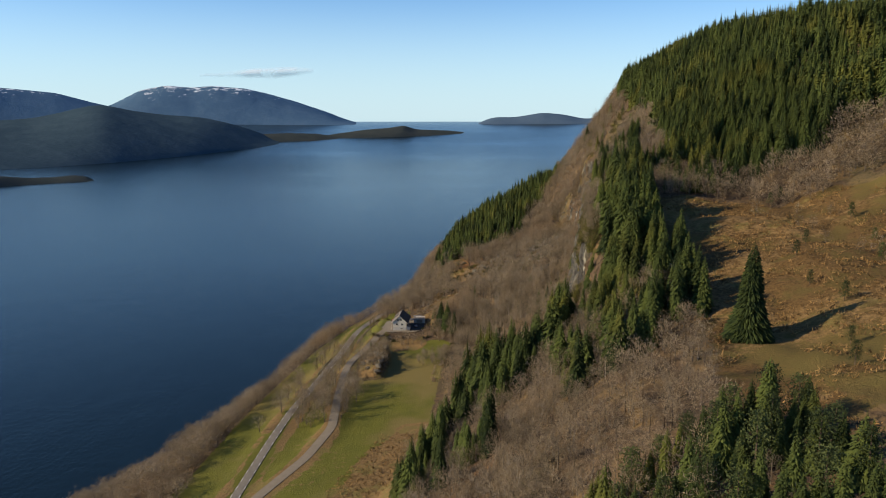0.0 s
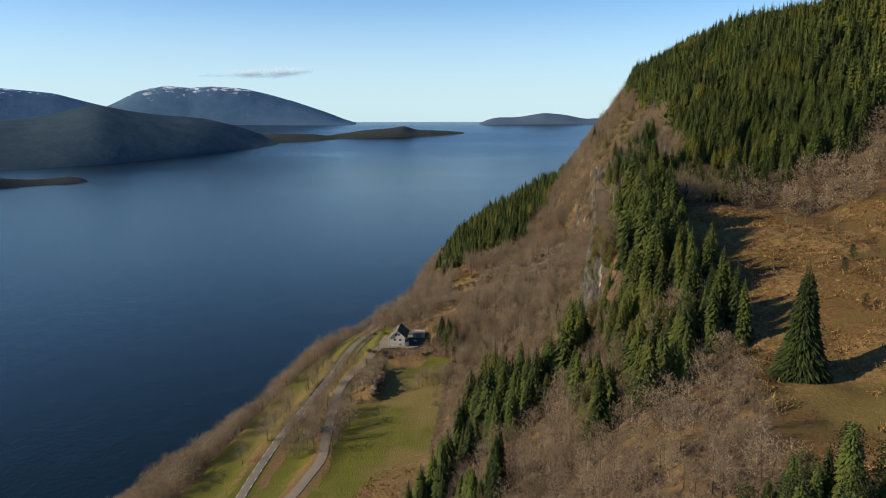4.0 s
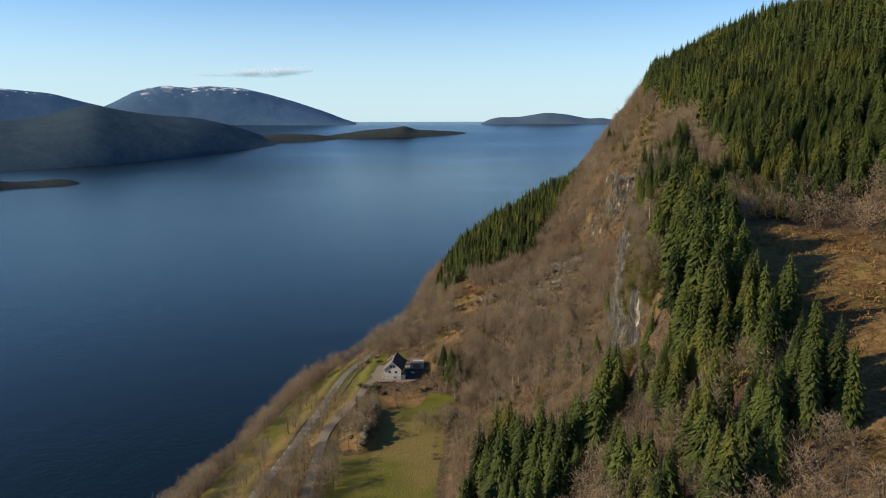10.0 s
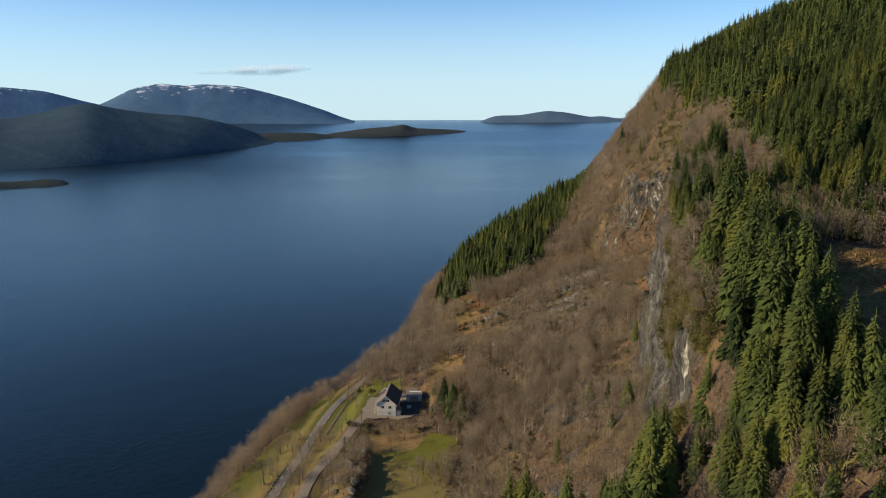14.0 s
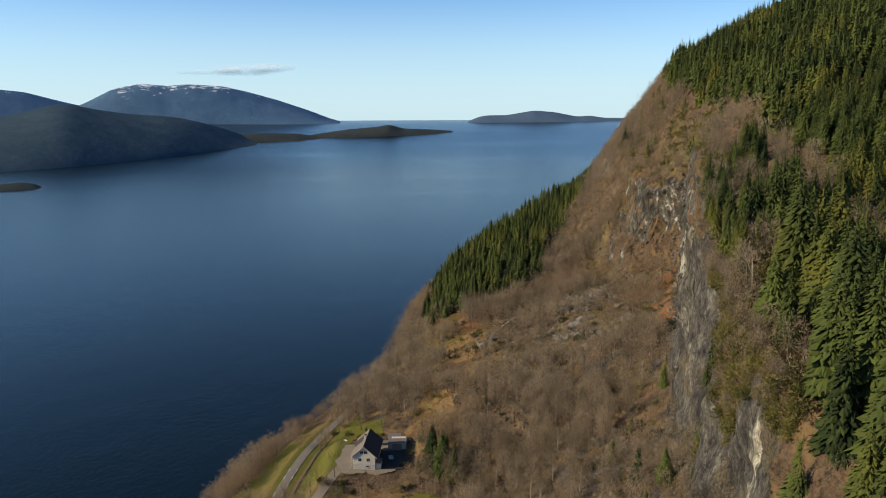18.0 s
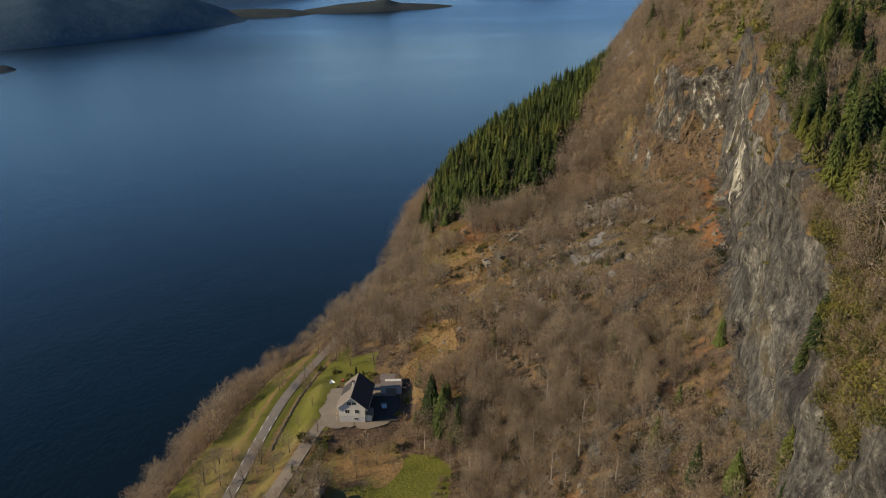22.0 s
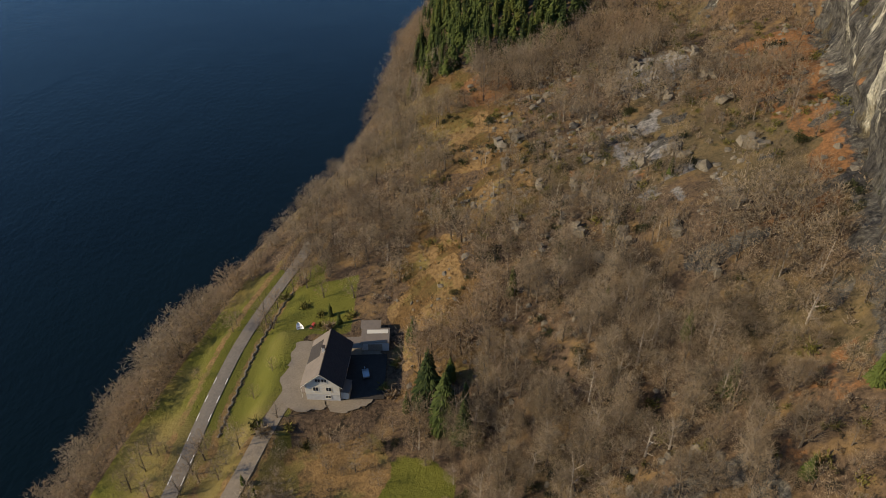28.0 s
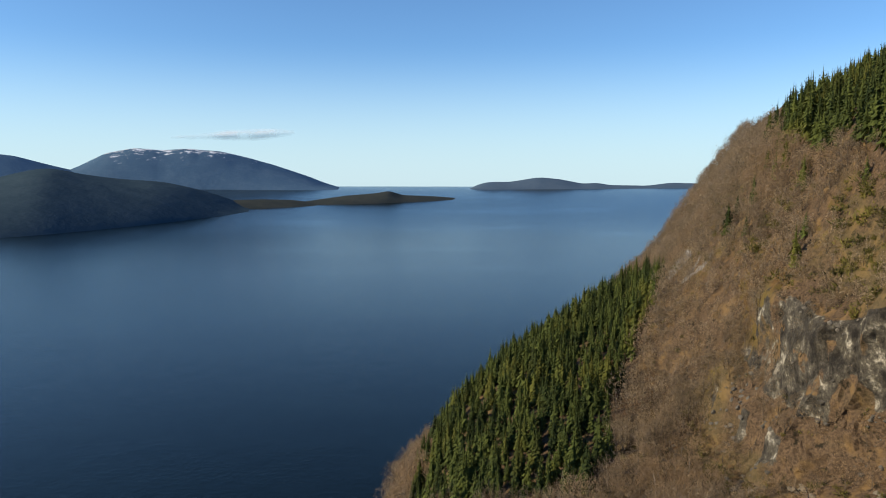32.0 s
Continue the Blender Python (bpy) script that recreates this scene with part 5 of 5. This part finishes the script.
for i in range(26):
    boulder(30 + 62 * rng.random(), 430 + 130 * rng.random(), 1.2 + 1.6 * rng.random(), 6 * rng.random())


def crag_arrays(rng):
    """A small rock step: a broken, layered wedge."""
    bm = bmesh.new()
    for k in range(5):
        x, w, h = -3.2 + 1.5 * k + 0.4 * rng.random(), 1.2 + rng.random(), 1.2 + 2.0 * rng.random()
        r = bmesh.ops.create_cube(bm, size=1.0, matrix=Matrix.LocRotScale((x, 0.5 * rng.random(), h / 2 - 0.6), Euler((0.15 * rng.normal(), 0.2 * rng.normal(), rng.normal() * 0.4)), (w * 1.3, 1.6 + rng.random(), h + 1.0)))
        for v in r["verts"]:
            v.co += Vector(rng.normal(0, 0.16, 3))
    bmesh.ops.bevel(bm, geom=list(bm.edges), offset=0.12, segments=1, affect="EDGES")
    me = bpy.data.meshes.new("crag")
    bm.to_mesh(me)
    bm.free()
    me.materials.append(ROCK)
    return me


CRAGS = [crag_arrays(rng) for k in range(5)]
for i in range(34):
    if i < 18:
        x, y = 22 + 26 * rng.random(), 425 + 95 * rng.random()
    else:
        x, y = 45 + 45 * rng.random(), 400 + 150 * rng.random()
    ob = new("rock_step", CRAGS[i % 5])
    s = 0.45 + 0.7 * rng.random()
    ob.matrix_basis = Matrix.LocRotScale((x, y, height(x, y)[0] - 0.3), Euler((0, 0, 1.2 + 0.8 * rng.random())), (s, s, s))
    tagged(ob, "broken step of dark grey bedrock on the slope", "rock", "rock steps on the slope")


# ---- the house ----
def window(parent, x, y, z, w, h, normal="y", panes=2):
    """A window set into a wall: frame, sill and panes."""
    holder = part("window", boxed(-w / 2 - 0.09, w / 2 + 0.09, -0.05, 0.02, -h / 2 - 0.09, h / 2 + 0.09), WALLPAINT, parent)
    holder.matrix_basis = pose(x, y, z, 0, 0, 0 if normal == "y" else -90)
    pw = w / panes
    for k in range(panes):
        part("pane", boxed(-w / 2 + k * pw + 0.04, -w / 2 + (k + 1) * pw - 0.04, -0.062, -0.03, -h / 2 + 0.03, h / 2 - 0.03), GLASS, holder)
    part("sill", boxed(-w / 2 - 0.14, w / 2 + 0.14, -0.13, 0.0, -h / 2 - 0.15, -h / 2 - 0.09), WALLPAINT, holder)
    return holder


house = thing("house", pose(-25.8, 412.6, 26.7, 0, 0, -4.5), "white two-storey wooden house with a dark tiled roof", "house")
W, D, EAVE, TOP, BASE = 4.05, 14.4, 5.6, 9.1, 2.1
part("foundation", boxed(-W + 0.05, W - 0.05, 0.05, D - 0.05, -0.6, BASE), CONCRETE, house, "grey concrete basement wall")
wall = part("wall", prism(bmesh.new(), [(-W, BASE), (W, BASE), (W, EAVE), (0, TOP - 0.2), (-W, EAVE)], 0, D), WALLPAINT, house, "white painted board wall")
for k in range(16):
    z = BASE + 0.1 + k * 0.27
    half = W if z < EAVE else W * (TOP - z) / (TOP - EAVE) - 0.1
    part("board", boxed(-half, half, -0.03, 0.0, z, z + 0.235), WALLPAINT, wall)


def slope(bm, x0, x1, y0, y1, thick=0.16):
    """A slab of roof between two distances from the ridge."""
    s = (TOP - EAVE) / W
    z0, z1 = TOP + 0.12 - abs(x0) * s, TOP + 0.12 - abs(x1) * s
    return prism(bm, [(x0, z0 - thick), (x1, z1 - thick), (x1, z1), (x0, z0)], y0, y1)


# one roof: slope away from the sun coloured darker, sunward slope lighter
roof = part("roof", slope(bmesh.new(), 0, W + 0.85, -0.55, D + 0.5), SHADED_TILE, house, "dark tiled roof slope with its shade in the colour")
left = part("roof", slope(bmesh.new(), 0, -W - 0.85, -0.55, 6.6), GREYROOF, house, "grey roof slope coloured lighter as sunlit")
slab = part("roof", slope(bmesh.new(), 0, -W - 0.85, 12.6, D + 0.5), GREYROOF, house, "grey roof slope coloured lighter as sunlit")
slab = part("roof", slope(bmesh.new(), 0, -1.5, 6.6, 12.6), GREYROOF, house, "grey roof slope coloured lighter as sunlit")
part("ridge_cap", prism(bmesh.new(), [(-0.22, TOP), (0, TOP + 0.24), (0.22, TOP)], -0.56, D + 0.52), SHADED_TILE, house)
for k in range(15):                       # courses of tiles
    x = 0.25 + k * 0.32
    s = (TOP - EAVE) / W
    for owner, sign, y0, y1 in ((roof, 1, -0.56, D + 0.51), (left, -1, -0.56, 6.61)):
        zc = TOP + 0.12 - x * s
        part("tile_course", prism(bmesh.new(), [(sign * x, zc), (sign * (x + 0.3), zc - 0.3 * s), (sign * (x + 0.3), zc - 0.3 * s + 0.07), (sign * x, zc + 0.015)], y0, y1), SHADED_TILE if sign > 0 else GREYROOF, owner)
slab = part("roof", slope(bmesh.new(), -1.5, -W - 0.8, 6.6, 12.6), BLACKWALL, house, "dark felt-covered part of the roof")
chimney = part("chimney", boxed(-0.9, -0.2, 7.2, 8.0, 7.6, 10.1, 0.03), CONCRETE, house, "dark masonry chimney")
part("cap", boxed(-1.0, -0.1, 7.1, 8.1, 10.1, 10.22), SHADED_TILE, chimney)
for x in (-0.8, 0.7):
    window(house, x, -0.03, 6.75, 1.25, 1.05)
for x in (-1.5, 1.55):
    window(house, x, -0.03, 3.95, 1.25, 1.2)
window(house, 1.2, 0.02, 1.35, 1.2, 0.7)
for y in (2.2, 5.0, 13.0):
    window(house, -W - 0.02, y, 3.7, 1.2, 1.2, "x")
for y, s in ((-0.6, -1), (-0.6, 1)):      # barge boards on the gable
    sl = (TOP - EAVE) / W
    part("barge_board", prism(bmesh.new(), [(0, TOP - 0.12), (s * (W + 0.85), TOP - 0.12 - (W + 0.85) * sl), (s * (W + 0.85), TOP + 0.1 - (W + 0.85) * sl), (0, TOP + 0.1)], y, y + 0.05), WALLPAINT, house)
porch = part("porch", boxed(W, W + 1.9, 0.6, 4.4, -0.3, 2.3), WALLPAINT, house, "small lean-to porch with a grey roof")
part("porch_roof", prism(bmesh.new(), [(W, 2.75), (W + 2.1, 2.3), (W + 2.1, 2.42), (W, 2.9)], 0.4, 4.6), GREYROOF, porch)
veranda = part("veranda", boxed(-W - 1.2, -W + 0.05, 0.5, 3.2, 1.95, 2.15), WOOD, house, "wooden veranda on posts")
for y in (0.6, 3.1):
    part("post", boxed(-W - 1.2, -W - 1.08, y, y + 0.1, -0.3, 3.0), WALLPAINT, veranda)

# ---- garage and sheds behind the house ----
garage = thing("garage", pose(-14.6, 431.2, 26.7), "low garage with a flat grey sheet roof", "garage")
part("wall", boxed(-3.4, 3.4, -2.2, 2.9, -0.3, 2.7), CONCRETE, garage)
part("roof", boxed(-3.6, 3.6, -2.4, 3.1, 2.7, 2.88, 0.02), GREYROOF, garage)
gate = part("door", boxed(-1.8, 1.8, -2.28, -2.2, -0.2, 2.2), WOOD, garage, "brown plank garage door")
for k in range(7):
    part("plank", boxed(-1.78 + k * 0.51, -1.31 + k * 0.51, -2.32, -2.28, -0.18, 2.18), WOOD, gate)
part("roof_sheet", boxed(-2.2, 3.2, 1.0, 2.4, 2.9, 2.96), WALLPAINT, garage, "pale loose roofing sheet")
shed = thing("shed", pose(-16.0, 436.0, 26.7), "small grey flat-roofed shed against the bank", "shed")
part("wall", boxed(-2.4, 2.4, -1.3, 1.4, -0.3, 2.5), CONCRETE, shed)
part("roof", boxed(-2.6, 2.6, -1.45, 1.6, 2.5, 2.66, 0.02), GREYROOF, shed)
link = thing("carport", pose(-19.6, 429.6, 26.7), "narrow roofed passage between house and garage", "carport")
part("roof", boxed(-1.9, 1.95, -2.0, 2.0, 2.3, 2.42, 0.02), GREYROOF, link)
for x, y in ((-1.7, -1.8), (1.7, -1.8), (-1.7, 1.8), (1.7, 1.8)):
    part("post", boxed(x - 0.06, x + 0.06, y - 0.06, y + 0.06, -0.2, 2.3), WOOD, link)


# ---- boat, garden tractor, trailer ----
def boat():
    ob = thing("boat", pose(-35.8, 441.2, height(-35.8, 441.2)[0] + 0.05, 0, 0, 24), "small open white rowing boat on the grass", "boat")
    secs = ((-2.1, 0.75, 0.62), (-1.0, 0.9, 0.6), (0.2, 0.92, 0.6), (1.3, 0.66, 0.68), (2.2, 0.08, 0.86))
    ring = []
    for y, w, h in secs:
        ring.append([(-w, y, h), (-w * 0.85, y, h * 0.4), (-w * 0.25, y, 0.06), (w * 0.25, y, 0.06), (w * 0.85, y, h * 0.4), (w, y, h), (w * 0.88, y, h - 0.02), (w * 0.7, y, h * 0.45), (0, y, 0.16), (-w * 0.7, y, h * 0.45), (-w * 0.88, y, h - 0.02)])
    v = np.array(ring).reshape(-1, 3)
    f, k = [], 11
    for i in range(4):
        for j in range(k):
            f.append((i * k + j, i * k + (j + 1) % k, (i + 1) * k + (j + 1) % k, (i + 1) * k + j))
    mesh_object("hull", v, f, HULL, ob)
    part("transom", boxed(-0.72, 0.72, -2.14, -2.06, 0.1, 0.64), HULL, ob)
    for y in (-1.2, 0.3):
        part("thwart", boxed(-0.75, 0.75, y - 0.14, y + 0.14, 0.42, 0.46), WOOD, ob)
    return ob


def wheel(parent, x, y, r, w):
    bm = bmesh.new()
    bmesh.ops.create_cone(bm, cap_ends=True, segments=16, radius1=r, radius2=r, depth=w, matrix=pose(x, y, r, 0, 90, 0))
    tyre = part("wheel", bm, SHADED_TILE, parent)
    bm = bmesh.new()
    bmesh.ops.create_cone(bm, cap_ends=True, segments=12, radius1=r * 0.55, radius2=r * 0.55, depth=w + 0.03, matrix=pose(x, y, r, 0, 90, 0))
    part("rim", bm, STEEL, tyre)


boat()
mower = thing("garden_tractor", pose(-32.2, 440.4, height(-32.2, 440.4)[0] + 0.02, 0, 0, -20), "small red garden tractor parked by the lawn", "tractor")
part("hood", boxed(-0.4, 0.4, 0.2, 1.3, 0.35, 0.95, 0.08), REDPAINT, mower)
part("body", boxed(-0.5, 0.5, -0.9, 0.2, 0.3, 0.6, 0.05), REDPAINT, mower)
part("seat", boxed(-0.28, 0.28, -0.6, -0.1, 0.6, 1.05, 0.06), BLACKWALL, mower)
for x in (-0.5, 0.5):
    wheel(mower, x, -0.55, 0.38, 0.24)
    wheel(mower, x * 0.9, 0.95, 0.26, 0.18)
trailer = thing("trailer", pose(-16.4, 420.2, 26.90, 0, 0, 12), "small steel car trailer parked in the yard", "trailer")
part("bed", boxed(-0.8, 0.8, -1.3, 1.3, 0.5, 0.56), STEEL, trailer)
for x in (-0.8, 0.76):
    part("side", boxed(x, x + 0.04, -1.3, 1.3, 0.56, 0.95), STEEL, trailer)
for y in (-1.3, 1.26):
    part("side", boxed(-0.76, 0.76, y, y + 0.04, 0.56, 0.95), STEEL, trailer)
part("drawbar", boxed(-0.05, 0.05, 1.3, 2.6, 0.45, 0.52), STEEL, trailer)
for x in (-0.9, 0.9):
    wheel(trailer, x, 0, 0.3, 0.18)


# ---- along the road: guard stones, edge lines, wall of the garden ----
def on_road(y, side):
    x, z = along(MAINROAD, y)
    return float(x) + side, float(z)


for i in range(11):
    y = 356.5 + 2.25 * i
    x, z = on_road(y, -2.5)
    ob = part("guard_stone", boxed(-0.34, 0.34, -0.42, 0.42, -0.2, 0.85, 0.1), ROCK, None)
    ob.matrix_basis = pose(x, y, z + 0.05, 2, 3, 14 * math.sin(i * 3.1))
    tagged(ob, "rough grey guard stone at the road's edge", "guard stone", "guard stones along the road")
px, py, pz, nx, ny = ROADLINE
for side in (-1.5, 1.5):
    for i in range(75, len(py) - 30, 3):
        a = math.degrees(math.atan2(-nx[i], ny[i])) + 90
        ob = part("edge_line", boxed(-0.08, 0.08, -1.2, 1.2, 0, 0.012), PAINT, road)
        ob.matrix_basis = pose(px[i] + nx[i] * side, py[i] + ny[i] * side, pz[i] + 0.175, 0, 0, math.degrees(math.atan2(-(px[i] - px[i - 1]), py[i] - py[i - 1])))
rail = thing("garden_wall", Matrix(), "low dry-stone wall between road and lawn", "wall")
stone_meshes = [mesh_object("stone", *STONES[k], ROCK, rail) for k in range(4)]
for i in range(110):
    y = 408 + 0.5 * i
    x, z = on_road(y, 5.4 + 0.25 * math.sin(i))
    ob = stone_meshes[i] if i < 4 else new("stone", stone_meshes[i % 4].data)
    ob.parent = rail
    ob.matrix_basis = Matrix.LocRotScale((x, y, height(x, y)[0] + 0.06 + 0.2 * (i % 2)), Euler((0.3 * i, 0, i)), (0.42, 0.36, 0.42))

# garden shrubs and stones round the yard
for i, (x, y, s) in enumerate(((-38.5, 404, 2.2), (-40.5, 406, 2.0), (-30, 440, 1.6), (-27.5, 438.5, 2.0), (-22, 444, 1.8), (-12, 416, 1.6), (-10, 414, 2.0), (-33, 405, 1.3), (-29, 402, 1.5), (-24, 404, 1.4),
                               (-36, 452, 1.8), (-43, 460, 2.0), (-39, 466, 2.2), (-31, 447, 1.5), (-40, 384, 1.8), (-37, 380, 2.0), (-9, 424, 1.7))):
    bush = mesh_object("bush", *shrub_arrays(rng, 130), SHRUB if i % 3 else TWIGS)
    bush.matrix_basis = Matrix.LocRotScale((x, y, height(x, y)[0] - 0.1), Euler((0, 0, i)), (s, s, s * 0.85))
    tagged(bush, "rounded green garden shrub" if i % 3 else "leafless brown garden shrub", "shrub", "shrubs round the house")
for i in range(16):
    x, y = -43 + 12 * rng.random(), 342 + 46 * rng.random()
    if mound(x, y) > 1.0:
        boulder(x, y, 0.9 + 1.5 * rng.random(), 6 * rng.random())

# fence posts round the field
for i in range(26):
    y = 226 + 6.4 * i
    x = float(np.interp(y, SHELF[0], SHELF[1])) + 0.6
    ob = part("fence_post", boxed(-0.06, 0.06, -0.06, 0.06, -0.4, 1.15, 0.015), WOOD, None)
    ob.matrix_basis = pose(x, y, height(x, y)[0], 2 * math.sin(i), 2 * math.cos(i * 2), 10 * i)
    tagged(ob, "weathered wooden fence post at the field's edge", "fence post", "fence posts round the field")


# ---- a small cloud far out ----
def cloud():
    m = Mat("cloud_vapour", 1.0, 0, 0.0).color((0.80, 0.76, 0.79))
    lw = m.noise(0.008, 5, (1, 1, 2.5), 0.6)
    a = m.math("MULTIPLY", m.sharp(lw, 0.12, 0.7), 0.55)
    m.link(m.math("MULTIPLY", a, m.attr("body")), m.p.inputs["Alpha"])
    u, v = np.meshgrid(np.linspace(-1, 1, 61), np.linspace(-1, 1, 25))
    x, y, z = -1130 + 350 * u, 4480 + 30 * v * v, 414 + 34 * v + 14 * u
    body = np.clip(1.1 - (u - 0.25 * (1 - u * u)) ** 2 - v * v / (0.35 + 0.65 * smooth(u, -0.9, 0.3)) - 0.2 * wave(u * 4, v * 3, 1, 5), 0, 1)
    i = np.arange(u.size).reshape(u.shape)
    quads = np.stack([i[:-1, :-1], i[:-1, 1:], i[1:, 1:], i[1:, :-1]], -1).reshape(-1, 4)
    ob = mesh_object("cloud", np.stack([x, y, z], -1).reshape(-1, 3), quads, m.m, smooth=True)
    at = ob.data.attributes.new("body", "FLOAT", "POINT")
    at.data.foreach_set("value", body.astype(np.float32).ravel())
    tagged(ob, "small thin lilac-grey cloud low over the sea", "cloud", kind="structure")


cloud()
